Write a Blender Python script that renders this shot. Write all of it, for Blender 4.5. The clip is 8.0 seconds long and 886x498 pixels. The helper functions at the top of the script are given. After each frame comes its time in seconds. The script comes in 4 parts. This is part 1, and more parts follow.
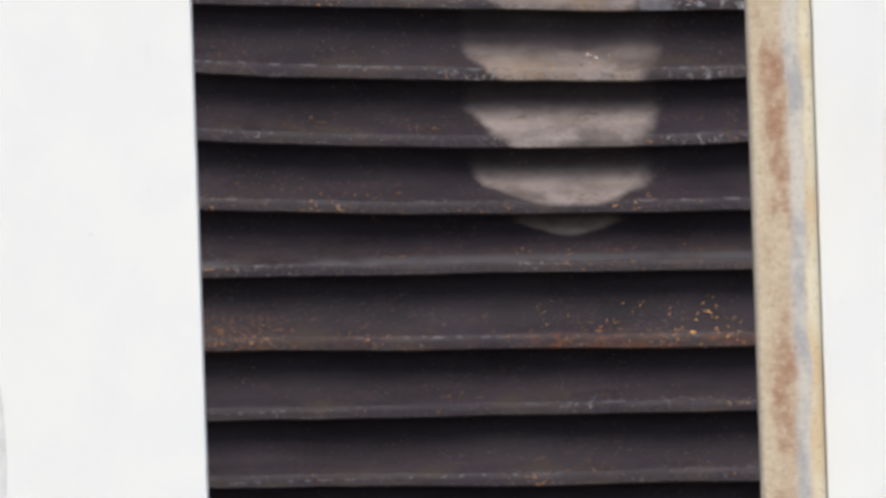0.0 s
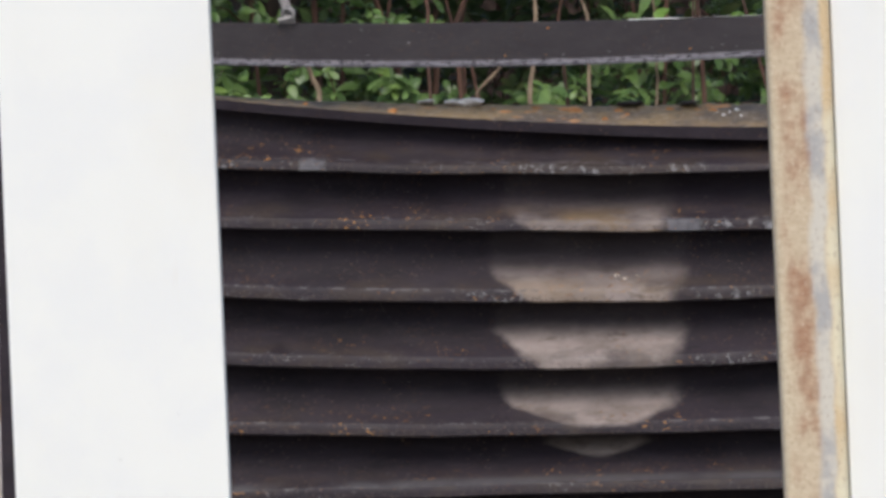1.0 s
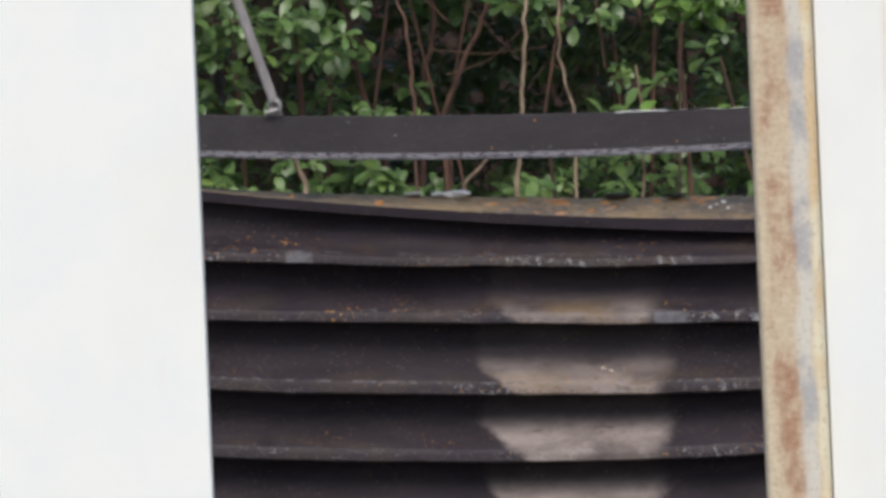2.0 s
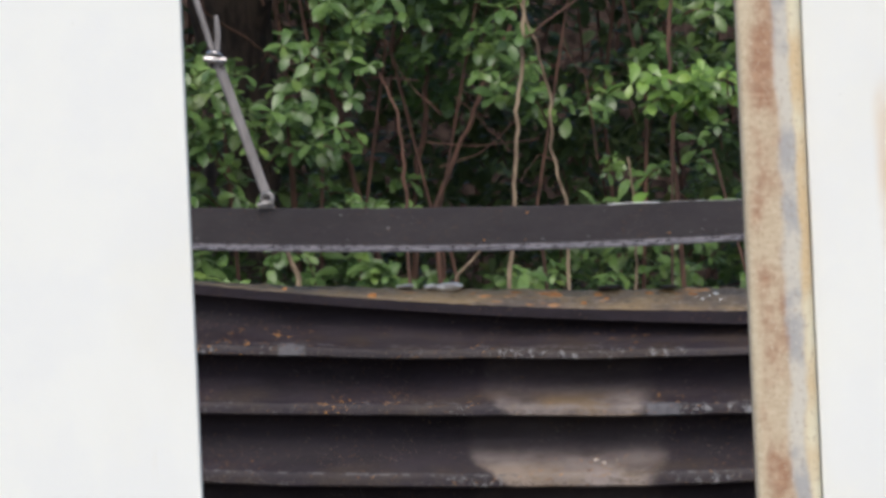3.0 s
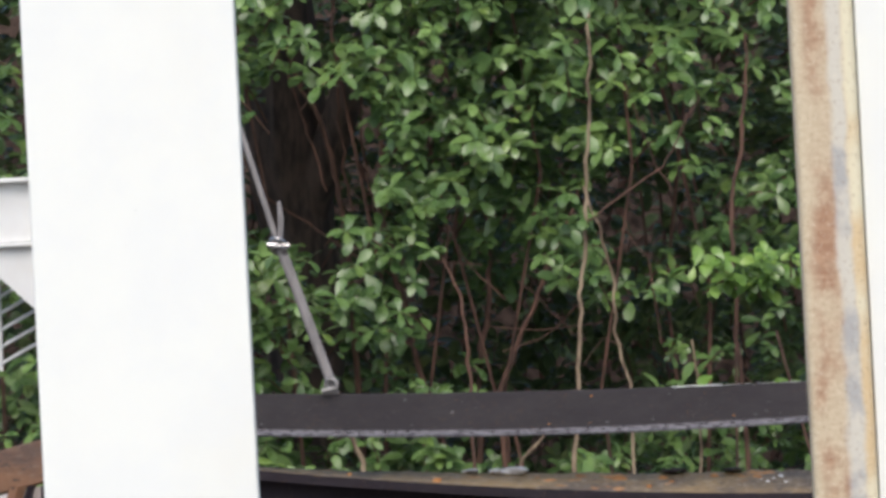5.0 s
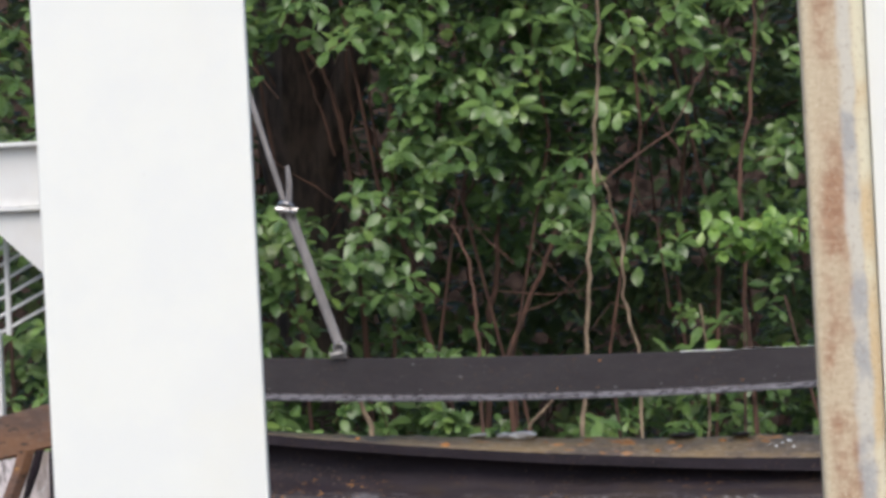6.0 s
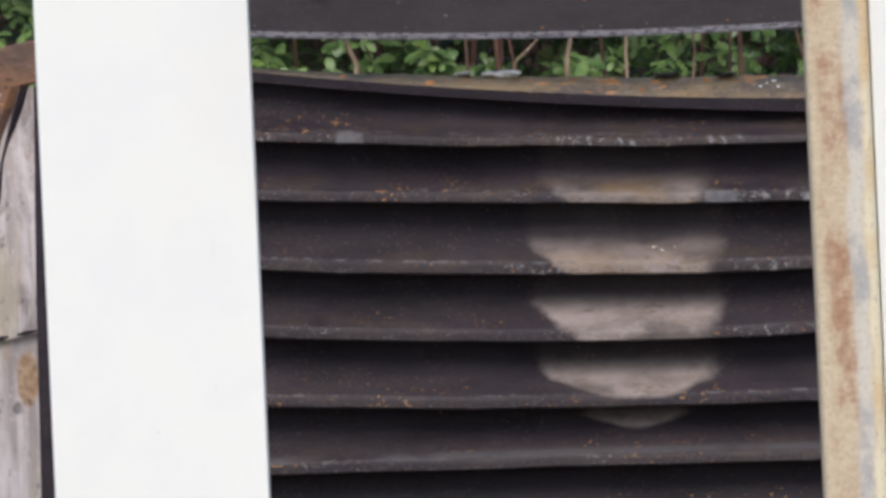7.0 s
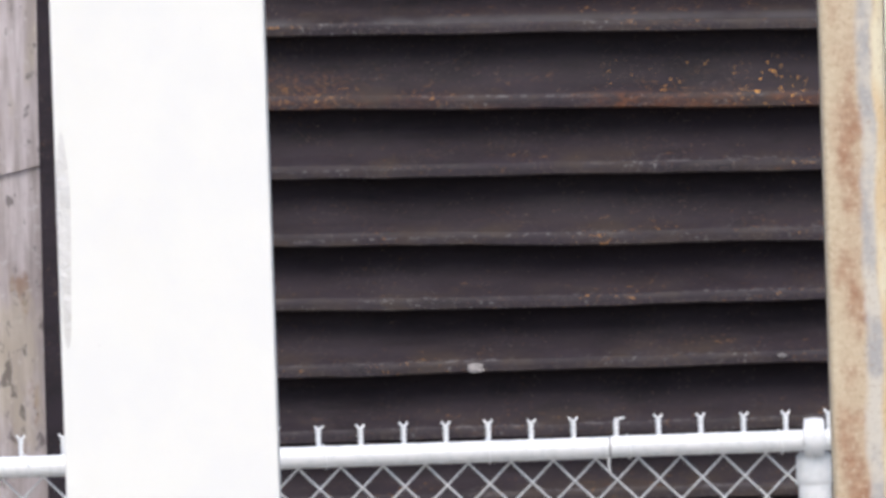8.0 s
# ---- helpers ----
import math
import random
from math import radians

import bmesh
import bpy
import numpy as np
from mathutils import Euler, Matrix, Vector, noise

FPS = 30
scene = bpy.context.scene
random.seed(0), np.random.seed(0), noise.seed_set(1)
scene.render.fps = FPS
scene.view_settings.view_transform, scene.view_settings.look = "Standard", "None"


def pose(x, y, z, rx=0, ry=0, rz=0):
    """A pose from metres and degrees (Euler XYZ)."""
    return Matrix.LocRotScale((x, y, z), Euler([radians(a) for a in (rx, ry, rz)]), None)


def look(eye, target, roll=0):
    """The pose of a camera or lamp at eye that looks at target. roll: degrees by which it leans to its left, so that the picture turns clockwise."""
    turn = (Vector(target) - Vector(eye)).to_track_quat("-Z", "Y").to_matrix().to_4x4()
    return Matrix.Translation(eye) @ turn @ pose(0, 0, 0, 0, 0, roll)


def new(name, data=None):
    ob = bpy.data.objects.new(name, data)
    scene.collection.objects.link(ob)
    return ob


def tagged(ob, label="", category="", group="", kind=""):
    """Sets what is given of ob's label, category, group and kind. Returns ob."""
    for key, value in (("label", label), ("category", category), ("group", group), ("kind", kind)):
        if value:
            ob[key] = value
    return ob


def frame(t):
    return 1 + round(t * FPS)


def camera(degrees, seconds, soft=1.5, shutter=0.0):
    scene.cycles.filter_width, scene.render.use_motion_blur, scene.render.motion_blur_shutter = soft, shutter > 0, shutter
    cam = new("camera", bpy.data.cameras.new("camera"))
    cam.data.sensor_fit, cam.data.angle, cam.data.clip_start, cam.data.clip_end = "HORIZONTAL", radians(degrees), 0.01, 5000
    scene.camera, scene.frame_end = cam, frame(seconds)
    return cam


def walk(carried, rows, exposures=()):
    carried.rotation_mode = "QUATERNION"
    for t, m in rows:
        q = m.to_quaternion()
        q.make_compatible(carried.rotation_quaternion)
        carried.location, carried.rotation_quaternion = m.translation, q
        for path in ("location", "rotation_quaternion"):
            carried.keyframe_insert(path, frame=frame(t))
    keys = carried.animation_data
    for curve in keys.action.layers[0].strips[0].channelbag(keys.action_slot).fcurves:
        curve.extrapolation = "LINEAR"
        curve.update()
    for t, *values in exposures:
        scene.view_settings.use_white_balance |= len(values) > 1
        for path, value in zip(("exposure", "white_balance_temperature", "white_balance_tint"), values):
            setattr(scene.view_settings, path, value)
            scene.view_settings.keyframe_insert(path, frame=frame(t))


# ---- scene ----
EYE = (0.0, 0.0, 3.0)
cam = camera(5.0, 8.0, soft=3.5)
PATH = [
    (0, look(EYE, (0.0003, 20.0, 2.5542), -1.93)),
    (0.1, look(EYE, (0.0086, 20.0, 2.5630), -1.96)),
    (0.2, look(EYE, (0.0324, 20.0, 2.5707), -1.98)),
    (0.3, look(EYE, (0.0346, 20.0, 2.5939), -2.02)),
    (0.4, look(EYE, (0.0324, 20.0, 2.6767), -2.06)),
    (0.5, look(EYE, (0.0257, 20.0, 2.7573), -2.11)),
    (0.7, look(EYE, (0.0075, 20.0, 2.8723), -2.24)),
    (0.8, look(EYE, (-0.0099, 20.0, 2.9139), -2.30)),
    (1, look(EYE, (-0.0401, 20.0, 2.9941), -2.42)),
    (1.2, look(EYE, (-0.0396, 20.0, 3.0612), -2.16)),
    (2.3, look(EYE, (0.0078, 20.0, 3.2088), -2.50)),
    (2.5, look(EYE, (0.0172, 20.0, 3.2441), -2.49)),
    (2.8, look(EYE, (0.0221, 20.0, 3.3043), -2.38)),
    (3, look(EYE, (0.0161, 20.0, 3.3560), -2.54)),
    (3.2, look(EYE, (0.0092, 20.0, 3.4445), -2.57)),
    (3.4, look(EYE, (0.0049, 20.0, 3.5106), -2.60)),
    (3.5, look(EYE, (0.0044, 20.0, 3.5286), -2.62)),
    (3.8, look(EYE, (-0.0271, 20.0, 3.6327), -2.60)),
    (4, look(EYE, (-0.0513, 20.0, 3.6826), -2.71)),
    (4.2, look(EYE, (-0.0756, 20.0, 3.7276), -2.79)),
    (5.3, look(EYE, (-0.0998, 20.0, 3.7216), -3.02)),
    (5.5, look(EYE, (-0.1147, 20.0, 3.6858), -3.03)),
    (5.7, look(EYE, (-0.1126, 20.0, 3.6918), -2.99)),
    (5.9, look(EYE, (-0.1128, 20.0, 3.6778), -2.96)),
    (6, look(EYE, (-0.1123, 20.0, 3.6563), -2.94)),
    (6.1, look(EYE, (-0.1089, 20.0, 3.5992), -2.86)),
    (6.2, look(EYE, (-0.1122, 20.0, 3.5110), -2.78)),
    (6.3, look(EYE, (-0.1138, 20.0, 3.4443), -2.76)),
    (6.4, look(EYE, (-0.1153, 20.0, 3.3943), -2.74)),
    (6.5, look(EYE, (-0.1168, 20.0, 3.2953), -2.72)),
    (6.6, look(EYE, (-0.1190, 20.0, 3.1925), -2.66)),
    (6.7, look(EYE, (-0.1213, 20.0, 3.1142), -2.60)),
    (6.8, look(EYE, (-0.1194, 20.0, 3.0320), -2.54)),
    (6.9, look(EYE, (-0.1196, 20.0, 2.9772), -2.56)),
    (7, look(EYE, (-0.1164, 20.0, 2.9425), -2.57)),
    (7.2, look(EYE, (-0.1195, 20.0, 2.8870), -2.61)),
    (7.4, look(EYE, (-0.1300, 20.0, 2.8002), -2.40)),
    (7.5, look(EYE, (-0.1344, 20.0, 2.7176), -2.29)),
    (7.6, look(EYE, (-0.1358, 20.0, 2.6204), -2.25)),
    (7.7, look(EYE, (-0.1407, 20.0, 2.4959), -2.20)),
    (7.8, look(EYE, (-0.1457, 20.0, 2.3753), -2.14)),
    (7.9, look(EYE, (-0.1439, 20.0, 2.2342), -2.02)),
    (8, look(EYE, (-0.1422, 20.0, 2.0828), -1.88)),
]
walk(cam, PATH, exposures=[(0.0, 0.36, 6480, 11), (2.3, 0.33, 6480, 10), (3.0, 0.33, 6480, 10), (3.5, 0.7, 6500, 9), (4.2, 0.65, 6500, 9), (5.3, 0.44, 6500, 10), (6.0, 0.4, 6480, 10), (7.2, 0.38, 6480, 12), (8.0, 0.5, 6480, 13)])

# ---- daylight: thin even cloud, sky bright behind the camera ----
SUN_EL, SUN_AZ = radians(52), radians(181)
world = bpy.data.worlds.new("sky")
scene.world = world
world.use_nodes = True
wn = world.node_tree
sky = wn.nodes.new("ShaderNodeTexSky")
sky.sky_type = "NISHITA"
sky.sun_disc = False
sky.sun_elevation, sky.sun_rotation = SUN_EL, SUN_AZ
sky.air_density, sky.dust_density, sky.ozone_density = 1.0, 2.5, 0.8
wn.nodes["Background"].inputs["Strength"].default_value = 0.13
wn.links.new(sky.outputs["Color"], wn.nodes["Background"].inputs["Color"])
sun_data = bpy.data.lights.new("sun", "SUN")
sun_data.energy, sun_data.angle, sun_data.color = 1.5, radians(45), (1.0, 0.97, 0.93)
sun = new("sun", sun_data)
sun_dir = Vector((math.sin(SUN_AZ) * math.cos(SUN_EL), math.cos(SUN_AZ) * math.cos(SUN_EL), math.sin(SUN_EL)))
sun.matrix_world = look(sun_dir * 40, (0, 0, 0))


# ---- materials ----
class Mat:
    """A small builder for node materials."""

    def __init__(self, name, rough=0.6, metal=0.0):
        self.m = bpy.data.materials.new(name)
        self.m.use_nodes = True
        self.t = self.m.node_tree
        self.b = self.t.nodes["Principled BSDF"]
        self.b.inputs["Roughness"].default_value = rough
        self.b.inputs["Metallic"].default_value = metal
        tc = self.t.nodes.new("ShaderNodeTexCoord")
        self.obj = tc.outputs["Object"]
        geo = self.t.nodes.new("ShaderNodeNewGeometry")
        self.pos = geo.outputs["Position"]
        self.island = geo.outputs["Random Per Island"]

    def put(self, socket, value):
        if isinstance(value, (int, float)):
            socket.default_value = value
        elif isinstance(value, tuple):
            socket.default_value = (*value, 1.0)[: len(socket.default_value)]
        else:
            self.t.links.new(value, socket)

    def math(self, op, a, b=0.0, c=0.0):
        n = self.t.nodes.new("ShaderNodeMath")
        n.operation = op
        for s, v in zip(n.inputs, (a, b, c)):
            self.put(s, v)
        return n.outputs[0]

    def step(self, v, lo, hi, to0=0.0, to1=1.0):
        n = self.t.nodes.new("ShaderNodeMapRange")
        n.interpolation_type = "SMOOTHSTEP"
        for s, q in zip(n.inputs, (v, lo, hi, to0, to1)):
            self.put(s, q)
        return n.outputs[0]

    def noise(self, scale, detail=4.0, stretch=(1, 1, 1), where=None, rough=0.6, shift=(0, 0, 0)):
        mp = self.t.nodes.new("ShaderNodeMapping")
        mp.inputs["Scale"].default_value = stretch
        mp.inputs["Location"].default_value = shift
        self.t.links.new(where or self.pos, mp.inputs["Vector"])
        n = self.t.nodes.new("ShaderNodeTexNoise")
        n.inputs["Scale"].default_value = scale
        n.inputs["Detail"].default_value = detail
        n.inputs["Roughness"].default_value = rough
        self.t.links.new(mp.outputs[0], n.inputs["Vector"])
        return n.outputs["Fac"]

    def mix(self, f, a, b):
        n = self.t.nodes.new("ShaderNodeMix")
        n.data_type = "RGBA"
        self.put(n.inputs["Factor"], f)
        self.put(n.inputs[6], a)
        self.put(n.inputs[7], b)
        return n.outputs[2]

    def xyz(self, v):
        n = self.t.nodes.new("ShaderNodeSeparateXYZ")
        self.t.links.new(v, n.inputs[0])
        return n.outputs

    def done(self, colour, rough=None, bump=None, strength=0.3, distance=0.002):
        self.put(self.b.inputs["Base Color"], colour)
        if rough is not None:
            self.put(self.b.inputs["Roughness"], rough)
        if bump is not None:
            n = self.t.nodes.new("ShaderNodeBump")
            n.inputs["Strength"].default_value = strength
            n.inputs["Distance"].default_value = distance
            self.t.links.new(bump, n.inputs["Height"])
            self.t.links.new(n.outputs[0], self.b.inputs["Normal"])
        return self.m


def soot_steel(name, patch=None, rust=0.25, streak=0.0, chips=(), square=None, tan=0.0, grey=0.0, lip=None):
    """Burnt sheet steel. patch: the outline and strength of a pale bowl-shaped area about the object's origin.
    chips: stretches of the lip, from x to x, where scale has flaked off."""
    k = Mat(name, 0.5)
    x, y, z = k.xyz(k.obj)
    if lip:
        # height over the sagging lip of the slat
        z = k.math("SUBTRACT", z, k.math("MULTIPLY", x, k.math("ADD", k.math("MULTIPLY", x, lip[2]), lip[1] + 2 * ORIGIN_X * lip[2])))
    big = k.noise(2.2, 3, (1, 1, 3))
    grain = k.noise(48, 6, (0.35, 1, 1.3))
    fine = k.noise(210, 3, (0.6, 1, 1))
    col = k.mix(k.step(big, 0.35, 0.68), (0.0204, 0.0155, 0.0204), (0.0288, 0.0220, 0.0288))
    col = k.mix(k.step(grain, 0.42, 0.72, 0, 0.6), col, (0.0370, 0.0288, 0.0370))
    col = k.mix(k.step(k.noise(10, 5, (0.5, 1, 1.2), shift=(0, 4, 0)), 0.5, 0.68, 0, 0.7), col, (0.0148, 0.0120, 0.0151))
    smear = k.noise(26, 7, (0.55, 1, 1.1), shift=(1, 7, 2), rough=0.72)
    col = k.mix(k.step(smear, 0.5, 0.7, 0, 0.6), col, (0.0302, 0.0252, 0.0286))
    col = k.mix(k.step(k.noise(33, 6, (0.5, 1, 1.5), shift=(8, 1, 2), rough=0.7), 0.56, 0.68, 0, 0.5), col, (0.0123, 0.0106, 0.0129))
    col = k.mix(k.step(fine, 0.62, 0.72, 0, 0.45), col, (0.0616, 0.0526, 0.0526))
    if grey:
        col = k.mix(grey, col, k.mix(k.step(smear, 0.35, 0.65), (0.042, 0.038, 0.04), (0.056, 0.051, 0.052)))
    if patch:
        # pale area: half widths, height where the foot begins to narrow, height of the foot, narrowing of each side and its bend, strength
        left, right, shoulder, foot, cut_l, cut_r, bend, amount = patch
        ragged = k.math("MULTIPLY", k.math("SUBTRACT", k.noise(17, 6, rough=0.7), 0.5), 0.05)
        xw = k.math("ADD", x, ragged)
        u = k.math("POWER", k.math("MINIMUM", k.math("MAXIMUM", k.math("DIVIDE", k.math("SUBTRACT", shoulder, z), shoulder - foot), 0.0), 1.0), bend)
        in_l = k.math("SUBTRACT", k.math("ADD", xw, left), k.math("MULTIPLY", u, cut_l))
        in_r = k.math("SUBTRACT", k.math("SUBTRACT", right, xw), k.math("MULTIPLY", u, cut_r))
        inside = k.math("MULTIPLY", k.step(in_l, -0.012, 0.016), k.step(in_r, -0.02, 0.024))
        inside = k.math("MULTIPLY", inside, k.step(k.math("ADD", z, k.math("MULTIPLY", ragged, 0.2)), foot - 0.008, foot + 0.008, 0.0 if foot > 0.005 else 1.0, 1.0))
        # fade above the shoulder puts the upper slat's shade into the patch colour
        inside = k.math("MULTIPLY", inside, k.step(k.math("ADD", z, k.math("MULTIPLY", ragged, 0.35)), shoulder + 0.026, shoulder - 0.036, 0.08, amount))
        dirt = k.noise(16, 6, (0.7, 1, 1.2), shift=(0, 0, 9))
        pale = k.mix(k.step(dirt, 0.3, 0.7), (0.205, 0.168, 0.15), (0.335, 0.28, 0.255))
        pale = k.mix(k.step(k.noise(28, 6, (0.45, 1, 1.3), shift=(3, 0, 3), rough=0.7), 0.52, 0.68, 0, 0.75), pale, (0.13, 0.1, 0.08))
        pale = k.mix(k.step(k.noise(75, 5, rough=0.75), 0.67, 0.72), pale, (0.05, 0.04, 0.035))
        tanned = k.math("MULTIPLY", k.step(k.noise(9, 5, (0.5, 1, 1.4), shift=(6, 2, 5), rough=0.7), 0.42, 0.6, 0, tan), k.step(z, 0.055, 0.03))
        pale = k.mix(tanned, pale, (0.25, 0.17, 0.085))
        col = k.mix(inside, col, pale)
    dust = k.step(k.noise(150, 2, (1, 1, 1), shift=(4, 4, 1)), 0.66, 0.71)
    col = k.mix(k.math("MULTIPLY", dust, k.step(k.noise(7, 3, shift=(0, 6, 0)), 0.42, 0.6, 0, 0.7)), col, k.mix(k.noise(35, 2), (0.2, 0.09, 0.035), (0.16, 0.15, 0.14)))
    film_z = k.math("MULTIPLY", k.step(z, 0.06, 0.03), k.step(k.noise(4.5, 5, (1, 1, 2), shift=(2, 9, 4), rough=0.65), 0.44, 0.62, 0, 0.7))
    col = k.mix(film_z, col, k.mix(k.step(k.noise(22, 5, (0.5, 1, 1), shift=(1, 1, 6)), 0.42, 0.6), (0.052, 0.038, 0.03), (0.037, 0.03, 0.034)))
    grit = k.math("MULTIPLY", k.step(k.noise(240, 2, (0.8, 1, 1), shift=(6, 3, 3)), 0.635, 0.68), k.step(k.noise(9, 4, shift=(5, 5, 2)), 0.45, 0.6, 0.1, 0.8))
    col = k.mix(grit, col, k.mix(k.step(k.noise(60, 2, shift=(7, 0, 7)), 0.42, 0.56), (0.14, 0.065, 0.024), (0.12, 0.105, 0.1)))
    # wear on the lip, pale scuffs and rust specks
    low_edge = k.step(z, 0.045, 0.01)
    patchy = k.step(k.noise(6, 3, (1, 1, 3), shift=(3.1, 0, 0)), 0.47, 0.62)
    scuff = k.step(k.noise(130, 3, (0.7, 1, 1)), 0.59, 0.66)
    col = k.mix(k.math("MULTIPLY", k.math("MULTIPLY", low_edge, scuff), k.math("MULTIPLY", patchy, 0.75)), col, (0.15, 0.14, 0.145))
    crust = k.step(k.noise(170, 3, (0.75, 1, 1), shift=(2, 2, 8)), 0.54, 0.62)
    col = k.mix(k.math("MULTIPLY", crust, k.step(z, 0.016, 0.006, 0, 0.65)), col, (0.075, 0.06, 0.054))
    bead = k.math("MULTIPLY", k.step(z, 0.0185, 0.0215), k.step(z, 0.0275, 0.0235))
    broken = k.math("MULTIPLY", k.step(k.noise(110, 4, (0.45, 1, 0.6), shift=(5, 1, 0)), 0.5, 0.6), k.step(k.noise(3, 3, (1, 1, 2), shift=(9, 0, 0)), 0.42, 0.58))
    col = k.mix(k.math("MULTIPLY", k.math("MULTIPLY", bead, broken), 0.75), col, (0.11, 0.1, 0.105))
    for lo, hi in chips:
        span = k.math("MULTIPLY", k.step(x, lo - 0.03, lo + 0.02), k.step(x, hi + 0.03, hi - 0.02))
        chip = k.step(k.noise(70, 7, (0.9, 1, 0.7), shift=(lo * 7, 0, 0), rough=0.75), 0.52, 0.62)
        col = k.mix(k.math("MULTIPLY", k.math("MULTIPLY", span, chip), k.step(z, 0.024, 0.012)), col, k.mix(k.noise(60, 2), (0.1, 0.098, 0.102), (0.3, 0.295, 0.3)))
    if square:
        # a patch of bare grey plate, broken at its edges
        lo, hi = square
        torn = k.math("MULTIPLY", k.math("SUBTRACT", k.noise(42, 6, rough=0.7), 0.5), 0.02)
        xt = k.math("ADD", x, torn)
        span = k.math("MULTIPLY", k.step(xt, lo, lo + 0.008), k.step(xt, hi, hi - 0.008))
        worn = k.step(k.noise(60, 5, (0.7, 1, 1), shift=(2, 4, 4)), 0.3, 0.55, 0.3, 0.8)
        col = k.mix(k.math("MULTIPLY", k.math("MULTIPLY", span, worn), k.step(k.math("ADD", z, torn), 0.026, 0.018)), col, (0.13, 0.127, 0.138))
    zone = k.step(k.noise(5, 4, (1, 1, 2.5), shift=(7.7, 0, 1)), 0.46, 0.62)
    speck = k.step(k.noise(115, 3, (0.7, 1, 1), shift=(0, 0, 5)), 0.62 - 0.05 * rust, 0.67 - 0.04 * rust)
    low = k.step(z, 0.07, 0.022, 0.07, 1.0)
    col = k.mix(k.math("MULTIPLY", k.math("MULTIPLY", speck, zone), k.math("MULTIPLY", low, min(1.0, 0.55 + rust))), col, k.mix(k.step(k.noise(30, 2), 0.35, 0.65), (0.11, 0.05, 0.022), (0.42, 0.2, 0.058)))
    if rust > 0.6:
        side = k.step(x, -0.3, 0.1, 0.25, 1.0)
        film = k.math("MULTIPLY", k.step(k.noise(14, 5, (0.4, 1, 1)), 0.36, 0.6), k.step(k.noise(75, 6, (0.5, 1, 1), shift=(3, 7, 1), rough=0.75), 0.42, 0.6, 0.15, 1.0))
        col = k.mix(k.math("MULTIPLY", k.math("MULTIPLY", side, film), k.step(z, 0.034, 0.02, 0, 0.8)), col, (0.15, 0.055, 0.02))
        dots = k.step(k.noise(105, 2, (1.15, 1, 0.8), shift=(2, 0, 0)), k.step(x, 0.05, 0.3, 0.71, 0.655), k.step(x, 0.05, 0.3, 0.74, 0.69))
        col = k.mix(k.math("MULTIPLY", dots, k.math("MULTIPLY", k.step(x, -0.25, 0.1), k.step(z, 0.105, 0.085))), col, (0.68, 0.33, 0.075))
        haze = k.math("MULTIPLY", k.step(x, -0.52, -0.66), k.step(k.noise(95, 4, shift=(3, 3, 3), rough=0.7), 0.5, 0.6, 0, 0.6))
        col = k.mix(k.math("MULTIPLY", haze, k.step(z, 0.08, 0.06)), col, (0.13, 0.06, 0.03))
    if streak:
        line = k.math("MULTIPLY", k.step(z, 0.017, 0.022), k.step(z, 0.04, 0.026))
        part_x = k.step(k.noise(3.5, 3, (1, 1, 0.1), shift=(1.3, 0, 0)), 0.38, 0.52)
        col = k.mix(k.math("MULTIPLY", k.math("MULTIPLY", line, part_x), streak), col, (0.075, 0.07, 0.074))
    k.b.inputs["Specular IOR Level"].default_value = 0.2
    rough = k.step(grain, 0.3, 0.7, 0.4, 0.65)
    return k.done(col, rough, k.math("ADD", grain, k.math("MULTIPLY", fine, 0.5)), 0.4, 0.0025)


def rusty_steel(name, dark=(0.07, 0.058, 0.05), mid=(0.17, 0.125, 0.088), ochre=(0.27, 0.15, 0.05), hot=(0.55, 0.22, 0.055), amount=0.5, flake=0.85):
    k = Mat(name, 0.6)
    a = k.noise(19, 7, (0.5, 1, 1.5), rough=0.7)
    b = k.noise(17, 3, (0.55, 1, 1.2), shift=(4, 2, 0))
    o = k.noise(6, 5, (0.6, 1, 1.2), shift=(1, 8, 0))
    f = k.noise(110, 5, (0.6, 1, 1), rough=0.7)
    col = k.mix(k.step(a, 0.4, 0.62), dark, mid)
    col = k.mix(k.step(o, 0.44 - 0.03 * amount, 0.6 - 0.03 * amount, 0, 0.75), col, ochre)
    col = k.mix(k.step(b, 0.69 - 0.1 * amount, 0.74 - 0.08 * amount, 0, 0.9), col, hot)
    # pale flecks paint wet sparkle into the rust colour
    col = k.mix(k.step(f, 0.54, 0.62, 0, flake * amount), col, (0.46, 0.41, 0.35))
    col = k.mix(k.step(k.noise(70, 4, (0.5, 1, 1), shift=(9, 3, 0)), 0.58, 0.66, 0, 0.8), col, (0.035, 0.028, 0.024))
    return k.done(col, k.step(a, 0.3, 0.7, 0.28, 0.65), k.math("ADD", a, f), 0.5, 0.003)


